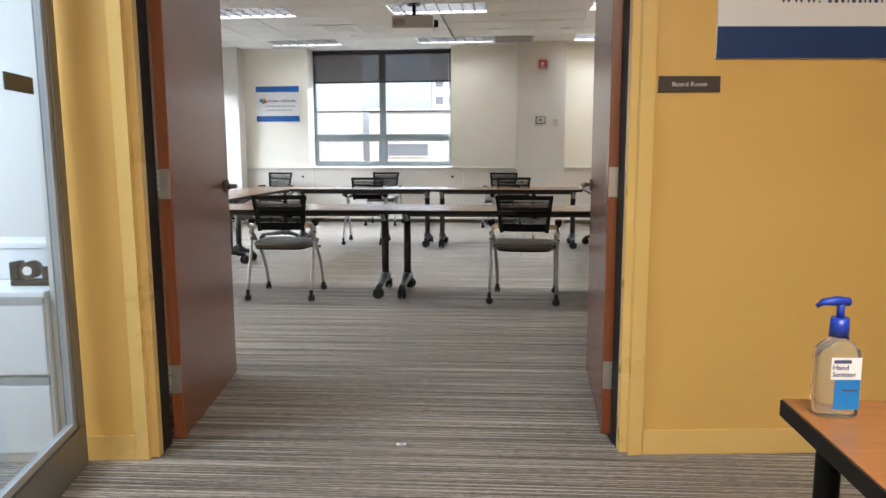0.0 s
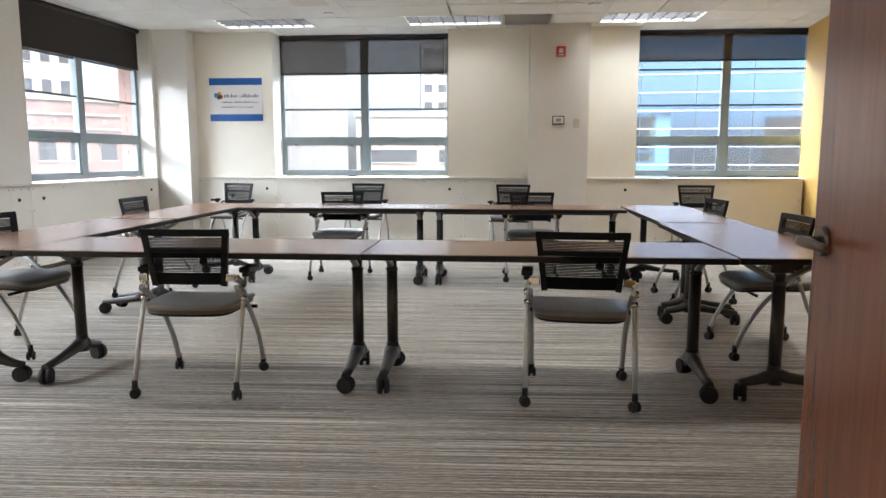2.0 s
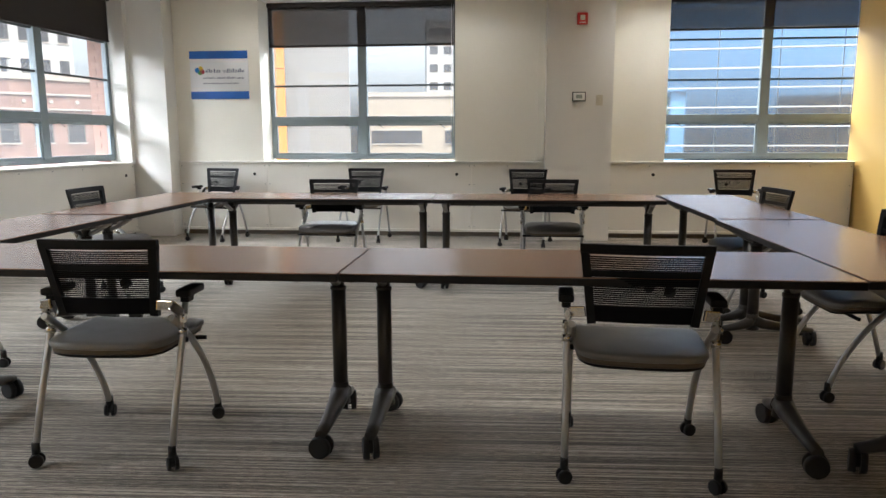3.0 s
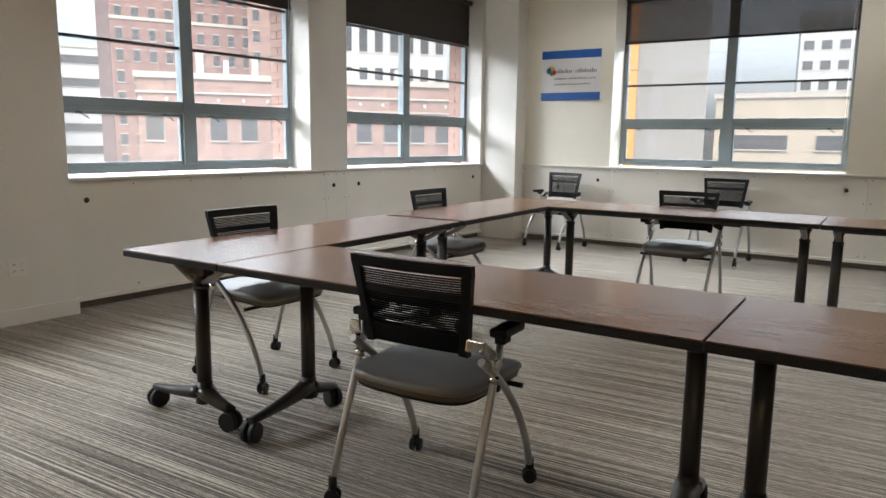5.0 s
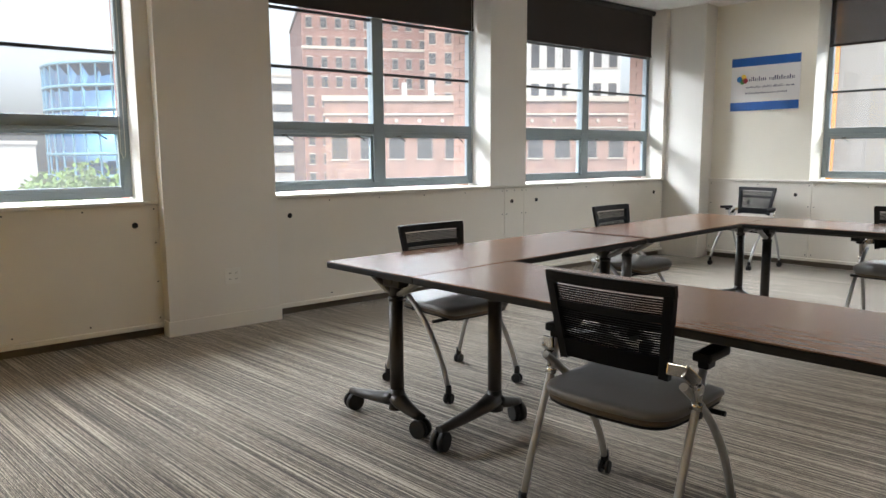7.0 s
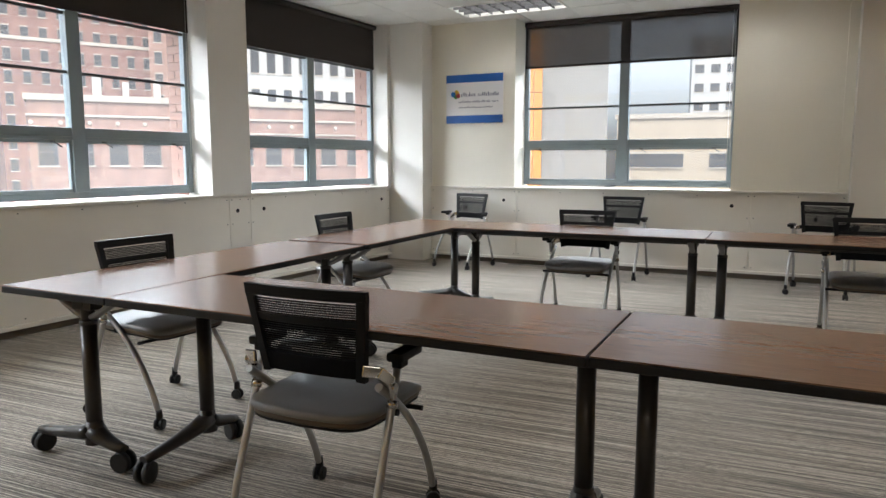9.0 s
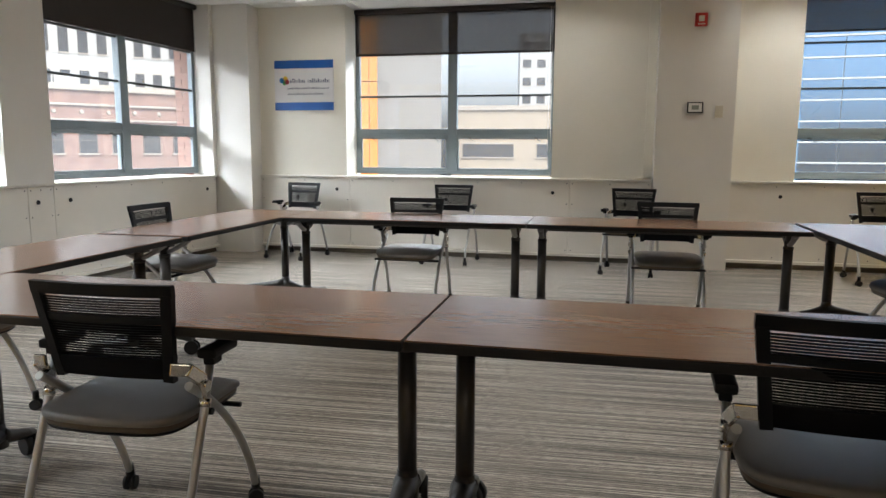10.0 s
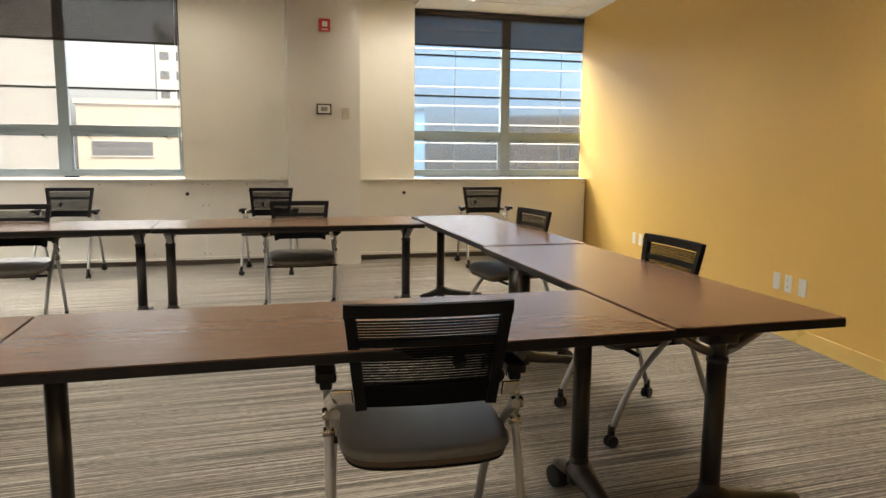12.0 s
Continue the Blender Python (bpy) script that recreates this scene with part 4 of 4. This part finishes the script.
bt = empty("sanitiser_bottle", pose(2.492, 2.475, 0.7355, 0, 0, 4), "clear pump bottle of hand sanitiser with blue cap", "bottle")
CLEAR = mat("clear_gel_plastic", (0.92, 0.95, 0.96), 0.08, var=0.01)
CLEAR.node_tree.nodes["Principled BSDF"].inputs["Transmission Weight"].default_value = 0.92
CLEAR.node_tree.nodes["Principled BSDF"].inputs["IOR"].default_value = 1.2
CAPB = mat("blue_pump_plastic", (0.012, 0.045, 0.40), 0.3)
LABB = mat("label_blue", (0.02, 0.20, 0.56), 0.4)
bm = bmesh.new()
rings = []
for z, hw, hd in ((0, 0.030, 0.018), (0.004, 0.037, 0.023), (0.03, 0.038, 0.024), (0.108, 0.038, 0.024), (0.122, 0.035, 0.022), (0.132, 0.026, 0.018), (0.139, 0.015, 0.014), (0.148, 0.014, 0.014)):
    ring = []
    for k in range(24):
        a = 2 * math.pi * k / 24
        c, s_ = math.cos(a), math.sin(a)
        ring.append(bm.verts.new((hw * math.copysign(abs(c) ** 0.55, c), hd * math.copysign(abs(s_) ** 0.55, s_), z)))
    rings.append(ring)
for r0, r1 in zip(rings, rings[1:]):
    for k in range(24):
        f = bm.faces.new((r0[k], r0[(k + 1) % 24], r1[(k + 1) % 24], r1[k]))
        f.smooth = True
bm.faces.new(rings[0][::-1])
bm.faces.new(rings[-1])
part("body", bm, CLEAR, bt, "clear plastic body")
part("label_sheet", boxes((-0.014, -0.0256, 0.018, 0.030, -0.0245, 0.072)), LABB, bt, "blue label")
part("label_top", boxes((-0.022, -0.0256, 0.0725, 0.030, -0.0245, 0.112)), WHITE, bt, "white label")
for k, (tx, sz, zz) in enumerate((("Hand", 0.013, 0.090), ("Sanitizer", 0.012, 0.078))):
    lettering("label_text", tx, sz, pose(-0.020, -0.026, zz) @ RX, INK, bt)
part("print_bars", boxes((-0.018, -0.0264, 0.102, 0.012, -0.0257, 0.108), (0.0, -0.0264, 0.052, 0.026, -0.0257, 0.055)), INK, bt)
bm = bmesh.new()
cyl(bm, (0, 0, 0.145), (0, 0, 0.178), 0.0165, 0.015, 20)
cyl(bm, (0, 0, 0.176), (0, 0, 0.205), 0.0065, seg=12)
tube(bm, [(0.014, 0, 0.207), (-0.01, 0, 0.208), (-0.032, 0, 0.206), (-0.042, 0, 0.198)], [0.008, 0.0085, 0.006, 0.004], 10)
part("pump", bm, CAPB, bt, "blue pump top")

GP = pose(0.245, 3.655, 0, 0, 0, 14)     # local -y runs along the glazed front towards the hall
gp = empty("glass_door", GP, "grey-framed glass door of a bright office", "door", "", "structure")
part("bottom_rail", boxes((-0.03, -1.0, 0.005, 0.02, -0.02, 0.17), bevel=0.003), GREYFR, gp)
part("stile", boxes((-0.03, -0.085, 0.172, 0.02, -0.02, 2.3), bevel=0.003), GREYFR, gp)
part("stile", boxes((-0.03, -1.0, 0.172, 0.02, -0.93, 2.3), bevel=0.003), GREYFR, gp)
part("bead", boxes((-0.012, -0.115, 0.172, 0.012, -0.086, 2.3), (-0.012, -0.93, 0.172, 0.012, -0.1155, 0.20), bevel=0.002), LGREY, gp, "light grey glazing bead")
o = part("pane", boxes((-0.004, -0.93, 0.201, 0.004, -0.116, 2.3)), OGLASS, gp)
o.visible_shadow = False
part("plate", boxes((0.0042, -0.42, 1.40, 0.008, -0.215, 1.455)), DARKPL, gp, "brown engraved plate")
slab("wall_office_front", GP, [(-0.05, -5.5, 0, 0.03, -1.004, HC), (-0.05, -1.0, 2.305, 0.03, -0.02, HC)], WHITEP, label="white wall beside the glass door", category="wall")
slab("wall_office_west", FW, [(-4.6, -8, 0, -4.45, 0.68, HC)], WHITEP, label="white office wall", category="wall")
slab("wall_office_north", FW, [(-4.45, 0.66, 0, -2.255, 0.698, HC)], WHITEP, label="white office wall behind the cabinet", category="wall")
slab("wall_office_east", FW, [(-2.30, 0.002, 0, -2.252, 0.658, HC)], WHITEP, label="white office side wall", category="wall")
slab("ceiling_office", FW, [(-4.45, 0.36, HC, -2.26, 0.69, HC + 0.1)], CEILM, label="white office ceiling", category="ceiling")
cb = empty("file_cabinet", FW @ pose(-3.30, -0.02, 0), "white lateral file cabinet with two wide drawers", "cabinet")
part("body", boxes((-0.5, 0, 0, 0.995, 0.48, 0.66), bevel=0.004), CABW, cb)
part("top", boxes((-0.51, -0.015, 0.661, 0.997, 0.49, 0.685), bevel=0.004), CABW, cb)
for z in (0.045, 0.36):
    part("drawer", boxes((-0.48, -0.02, z, 0.99, -0.002, z + 0.272), bevel=0.004), CABW, cb)
    part("drawer_pull", boxes((-0.48, -0.017, z + 0.275, 0.99, -0.004, z + 0.305)), LGREY, cb, "grey recessed pull")
td = empty("tape_dispenser", FW @ pose(-2.42, 0.11, 0.686), "black desk tape dispenser on the cabinet", "tape dispenser")
bm = boxes((-0.075, -0.03, 0, 0.08, 0.03, 0.022), (-0.075, -0.03, 0.022, -0.045, 0.03, 0.095), (0.05, -0.03, 0.022, 0.08, 0.03, 0.075), bevel=0.006)
cyl(bm, (-0.005, -0.028, 0.06), (-0.005, 0.028, 0.06), 0.034, seg=20)
part("body", bm, BLACKP, td)
bm = bmesh.new()
cyl(bm, (-0.005, -0.031, 0.06), (-0.005, 0.031, 0.06), 0.018, seg=16)
part("tape_roll", bm, WPLAST, td, "white tape core")
bx = empty("paper_box", FW @ pose(-2.72, 0.22, 0.686), "white paper box on the cabinet", "box")
part("body", boxes((-0.1, 0, 0, 0.40, 0.2, 0.13), bevel=0.004), CABW, bx)
part("lid", boxes((-0.105, -0.004, 0.131, 0.405, 0.204, 0.155), bevel=0.003), WHITE, bx)
ck = empty("carpet_scrap", pose(1.457, 3.935, 0.001, 0, 0, 10), "small white label stuck to the carpet", "label")
part("paper", boxes((-0.02, -0.011, 0, 0.02, 0.011, 0.0015)), WHITE, ck)
part("print", boxes((-0.006, -0.008, 0.0016, 0.012, 0.008, 0.0022)), LGREY, ck)

# unseen area lamps added to light the hall and the office
area_lamp("hall_ceiling_lamp", pose(2.6, 1.2, HC - 0.03), 1.2, 0.6, HALL, (1.0, 0.90, 0.74))
area_lamp("hall_ceiling_lamp_back", pose(1.6, -2.0, HC - 0.03), 1.2, 0.6, HALL * 0.6, (1.0, 0.90, 0.74))
area_lamp("office_ceiling_lamp", FW @ pose(-3.3, -0.9, HC - 0.03), 1.2, 0.6, OFFICE, (0.86, 0.93, 1.0))

# ---- the street outside ----
EYE = Vector((1.25, 4.9, 1.23))
ASPHALT = mat("asphalt", (0.06, 0.06, 0.06), 0.9, var=0.2, scale=0.2)
bm = boxes((-400, -400, -14.2, 400, 400, -14))
tagged(part("ground", bm, ASPHALT, None), "grey street ground far below the windows", "ground", "", "structure")
BRICK = brick_mat("red_brick", (0.22, 0.125, 0.095), (0.31, 0.185, 0.145), (0.36, 0.25, 0.20), 1.2)
REVEAL = brick_mat("weathered_brick", (0.24, 0.11, 0.08), (0.36, 0.19, 0.13), (0.5, 0.42, 0.36), 30.0)
BRICK2 = brick_mat("dark_red_brick", (0.17, 0.085, 0.068), (0.25, 0.13, 0.10), (0.30, 0.22, 0.18), 0.9)
STONE = mat("pale_stone", (0.40, 0.35, 0.29), 0.8, var=0.08, scale=0.6)
CONC = mat("grey_concrete", (0.40, 0.39, 0.37), 0.85, var=0.08, scale=0.5)
TAN = mat("tan_precast", (0.38, 0.31, 0.23), 0.8, var=0.06, scale=0.6)
ORANGE = mat("orange_panel", (0.55, 0.20, 0.014), 0.6, var=0.06, scale=0.8)
CORR = mat("ribbed_grey_panel", (0.29, 0.265, 0.24), 0.7, var=0.06, scale=0.7)
PANE = mat("dark_window_glass", (0.045, 0.045, 0.048), 0.3, var=0.2, scale=0.5, spec=0.2)
BLUEG = mat("blue_mirror_glass", (0.13, 0.27, 0.46), 0.05, 1.0, var=0.2, scale=0.25)
WHITEC = mat("white_cladding", (0.38, 0.37, 0.35), 0.7, var=0.05, scale=0.3)


FRAMED = mat("brown_window_frame", (0.12, 0.10, 0.085), 0.6)


def spot(az, dist):
    a = radians(az)
    return EYE.x - math.sin(a) * dist, EYE.y + math.cos(a) * dist


def top_of(el, dist):
    return EYE.z + math.tan(radians(el)) * dist


def facade(name, az0, az1, dist, el_top, depth, material, label, storey=3.4, bay=2.6, win=(1.2, 1.7), pane=None, skip_top=1.2, bands=(), face_az=None, z_from=-6.0):
    """A building whose front spans two bearings at a distance, with a grid of window recesses."""
    fa = (az0 + az1) / 2 if face_az is None else face_az
    mid = (az0 + az1) / 2
    x, y = spot(mid, dist)
    width = 2 * dist * math.tan(radians(abs(az0 - az1) / 2))
    top = top_of(el_top, dist)
    b = empty(name, pose(x, y, -14, 0, 0, fa), label, "building")
    zt = top + 14
    part("wall", boxes((-width / 2, 0, 0, width / 2, depth, zt)), material, b)
    part("roof", boxes((-width / 2 - 0.15, -0.15, zt, width / 2 + 0.15, depth + 0.15, zt + 0.35)), STONE if material is not WHITEC else WHITEC, b, "pale parapet cap")
    for zz, th, mm in bands:
        part("band", boxes((-width / 2 - 0.08, -0.12, zt - zz - th, width / 2 + 0.08, 0.0, zt - zz)), mm, b, "pale stone band")
    n = max(1, int(width / bay))
    me = None
    count = 0
    z = zt - skip_top - win[1]
    while z > 14 + z_from and count < 420:
        for k in range(n):
            xx = -width / 2 + (k + 0.5) * width / n
            if me is None:
                bm = bmesh.new()
                fr = 0.05
                box(bm, -win[0] / 2, -0.04, 0, win[0] / 2, 0.02, win[1])
                box(bm, -win[0] / 2 - 0.06, -0.12, -0.09, win[0] / 2 + 0.06, 0, 0, mi=1)
                box(bm, -win[0] / 2 - 0.03, -0.07, win[1], win[0] / 2 + 0.03, 0, win[1] + 0.12, mi=1)
                for u0, u1, v0, v1 in ((-win[0] / 2, -win[0] / 2 + fr, 0, win[1]), (win[0] / 2 - fr, win[0] / 2, 0, win[1]), (-win[0] / 2 + fr, win[0] / 2 - fr, win[1] * 0.5 - fr / 2, win[1] * 0.5 + fr / 2)):
                    box(bm, u0, -0.07, v0, u1, -0.041, v1, mi=2)
                o = part("window", bm, [pane or PANE, STONE, FRAMED], b)
                me = o.data
            else:
                o = new("window", me)
                o.parent = b
            o.location = (xx, 0, z)
            count += 1
        z -= storey
    return b


# brick towers across the street
facade("brick_tower", 57.6, 47.5, 88, 11.5, 22, BRICK2, "tall dark red brick tower with rows of windows", 2.3, 1.65, (0.75, 1.2), bands=((4.9, 0.35, STONE), (0.0, 0.6, STONE)), skip_top=1.6, face_az=62)
facade("brick_tower_wing", 48.0, 43.0, 84, 13.5, 16, BRICK, "red brick tower wing with pale windows", 2.3, 1.8, (0.8, 1.25), skip_top=1.5, face_az=48)
facade("grey_office_block", 61.5, 57.4, 130, 6.1, 18, CONC, "pale grey stepped office block", 3.6, 8.0, (7.2, 1.3), face_az=62)
facade("brick_block", 55.5, 25.0, 46, 4.2, 14, BRICK, "low red brick block with stone bands and dark windows", 3.0, 1.75, (1.0, 1.5), bands=((0.75, 0.12, STONE), (1.62, 0.10, STONE)), skip_top=2.1, face_az=52)
facade("concrete_office", 43.5, 32.5, 75, 11.5, 14, WHITEC, "white concrete frame office with tall dark windows", 7.0, 1.55, (0.85, 5.4), skip_top=1.0, face_az=46)
facade("white_annex", 90.0, 76.5, 75, 0.9, 12, WHITEC, "low white annex building", 4.0, 6.0, (1.4, 1.2), face_az=84)

# blocks on the near side of the street, seen mirrored in the glass building
facade("brick_warehouse", -148, -166, 85, 4.0, 14, BRICK2, "low brown brick block down the street", 3.4, 2.6, (1.3, 1.8))
facade("grey_glass_tower", -141, -149, 95, 17, 16, BLUEG, "tall blue-grey glass tower down the street", 3.6, 3.0, (2.4, 2.2))

# rounded blue glass tower
x, y = spot(69.5, 120)
gt = empty("glass_tower", pose(x, y, -14), "rounded blue glass office tower", "building")
zt = top_of(6.2, 120) + 14
bm = bmesh.new()
cyl(bm, (0, 0, 0), (0, 0, zt), 13.2, seg=48)
part("core", bm, BLUEG, gt)
for k in range(9):
    bm = bmesh.new()
    cyl(bm, (0, 0, zt - 0.4 - k * 3.1), (0, 0, zt - k * 3.1), 13.35, seg=48)
    part("floor_band", bm, mat("blue_spandrel", (0.12, 0.24, 0.30), 0.4) if k == 0 else bpy.data.materials["blue_spandrel"], gt)
for k in range(40):
    a = 2 * math.pi * k / 40
    part("mullion", boxes((13.2 * math.cos(a) - 0.1, 13.2 * math.sin(a) - 0.1, zt - 27, 13.2 * math.cos(a) + 0.1, 13.2 * math.sin(a) + 0.1, zt)), bpy.data.materials["blue_spandrel"], gt)

# roof clutter on the brick block
rx, ry = spot(40.25, 46)
RM = pose(rx, ry, top_of(4.2, 46) + 0.36, 0, 0, 52)
for k, (u, w, h) in enumerate(((-9.0, 0.5, 1.5), (-7.4, 0.35, 1.1), (-5.6, 0.4, 1.3), (-3.0, 0.5, 0.9), (0.5, 1.2, 0.8), (4.0, 0.4, 1.0))):
    o = part("roof_vent", boxes((u - w / 2, 3, -0.01, u + w / 2, 3.5, h), bevel=0.05), WHITEC, None)
    o.matrix_world = RM
    tagged(o, "white roof vent on the brick block", "roof vent", "roof vents")

bb = next(o for o in bpy.data.objects if o.name == "brick_block")
md = None
for k in range(18):
    if md is None:
        bm = bmesh.new()
        cyl(bm, (0, 0, 0), (0, -0.07, 0), 0.13, 0.10, 12)
        md = part("medallion", bm, STONE, bb, "round pale stone medallion")
        o = md
    else:
        o = new("medallion", md.data)
        o.parent = bb
    o.location = (-12.4 + k * 1.45, -0.002, 14 + top_of(4.2, 46) - 1.22)

# ribbed facade, orange column and tan garage
facade("ribbed_block", 24.0, 12.6, 30, 24, 12, CORR, "grey ribbed metal clad building", 60, 60, (0.5, 0.5), skip_top=1, face_az=17)
rb = bpy.data.objects["ribbed_block"]
wd = 2 * 30 * math.tan(radians(5.7))
bm = bmesh.new()
for k in range(72):
    u = -wd / 2 + wd * (k + 0.5) / 72
    box(bm, u - 0.025, -0.07, 0, u + 0.025, 0, 27)
part("ribs", bm, CORR, rb, "vertical metal ribs")
x, y = spot(18.6, 29)
oc = empty("orange_pier", pose(x, y, -14, 0, 0, 17), "orange panelled building pier", "building")
for k in range(14):
    part("panel", boxes((-0.38, -0.1, k * 2.0, 0.12, 0.3, k * 2.0 + 1.97), bevel=0.02), ORANGE, oc)
    part("panel", boxes((0.14, -0.1, k * 2.0, 0.46, 0.3, k * 2.0 + 1.97), bevel=0.02), ORANGE, oc)
facade("tan_garage", 11.9, -6.0, 55, 3.3, 20, TAN, "tan precast parking garage with long openings", 3.3, 4.6, (4.0, 1.0), skip_top=2.6, face_az=3)
facade("pale_tower", 6.6, 1.0, 140, 9.0, 15, WHITEC, "pale high-rise tower with small windows", 3.4, 2.6, (1.6, 1.5), face_az=8)

# mirror-glass block with white fins opposite the second window
x, y = spot(-21, 20)
mb = empty("mirror_glass_block", pose(x, y, -14, 0, 0, -6), "blue mirror glass building with white horizontal fins", "building")
SPAN = 9.0
STEP = 0.5
pan = part("glass_panel", boxes((0.01, 0, 0.02, 1.49, 0.05, STEP - 0.02)), BLUEG, mb)
fin = part("fin", boxes((-SPAN / 2, -0.08, -0.018, SPAN / 2, 0.04, 0.016)), WHITEC, mb, "white fin")
for k in range(50):
    for i in range(6):
        o = pan if i == k == 0 else new("glass_panel", pan.data)
        o.parent, o.location = mb, (-SPAN / 2 + i * 1.5, 0, k * STEP)
    o = fin if k == 0 else new("fin", fin.data)
    o.parent, o.location = mb, (0, 0, k * STEP)
part("core", boxes((-SPAN / 2, 0.06, 0, SPAN / 2, 8, 25)), CONC, mb)

# tree below the blue tower
LEAF = mat("spring_leaves", (0.11, 0.19, 0.035), 0.7, var=0.35, scale=0.8)
BARK = mat("bark", (0.09, 0.07, 0.055), 0.9, var=0.2)
x, y = spot(73.5, 42)
tr = empty("street_tree", pose(x, y, -14), "light green street tree below the window", "tree")
bm = bmesh.new()
tube(bm, [(0, 0, 0), (0.1, 0, 4), (0, 0.1, 8), (0.1, 0, 12)], [0.35, 0.28, 0.2, 0.08], 10)
for k in range(9):
    a = k * 2.4
    tube(bm, [(0, 0, 5 + k * 0.6), (1.3 * math.cos(a), 1.3 * math.sin(a), 7.5 + k * 0.6), (2.8 * math.cos(a), 2.8 * math.sin(a), 9 + k * 0.5)], [0.12, 0.08, 0.03], 6)
part("trunk", bm, BARK, tr)
rnd = random.Random(4)
verts, faces = [], []
for k in range(9000):
    while True:
        p = Vector((rnd.uniform(-1, 1), rnd.uniform(-1, 1), rnd.uniform(-1, 1)))
        if 0.45 < p.length < 1:
            break
    n3 = noise.noise(p * 2.3 + Vector((3, 1, 7)))
    p = p * (1 + 0.28 * n3)
    c = Vector((p.x * 4.2, p.y * 4.2, 10.8 + p.z * 4.0))
    u = Vector((rnd.uniform(-1, 1), rnd.uniform(-1, 1), rnd.uniform(-1, 1))).normalized() * 0.16
    w = u.orthogonal().normalized() * 0.09
    i = len(verts)
    verts += [c - u, c + w, c + u, c - w]
    faces.append((i, i + 1, i + 2, i + 3))
me = bpy.data.meshes.new("crown")
me.from_pydata(verts, [], faces)
me.materials.append(LEAF)
o = new("crown", me)
o.parent = tr

# brick courses of the outer reveals beside the street windows
wf = next(o for o in bpy.data.objects if o.name == "wall_west_facade")
full, half = [bpy.data.meshes.new("brick") for k in range(2)]
for me, w in ((full, 0.19), (half, 0.09)):
    bm = box(bmesh.new(), 0, -0.014, 0, w, 0, 0.064)
    bm.to_mesh(me)
    bm.free()
    me.materials.append(REVEAL)
for yy in (WB[1], WC[1]):
    for k in range(26):
        for me, x in (((full, -0.49),) if k % 2 else ((half, -0.49), (half, -0.39))):
            o = new("brick", me)
            o.parent = wf
            o.location = (x, yy - 0.001, 0.95 + k * 0.075)
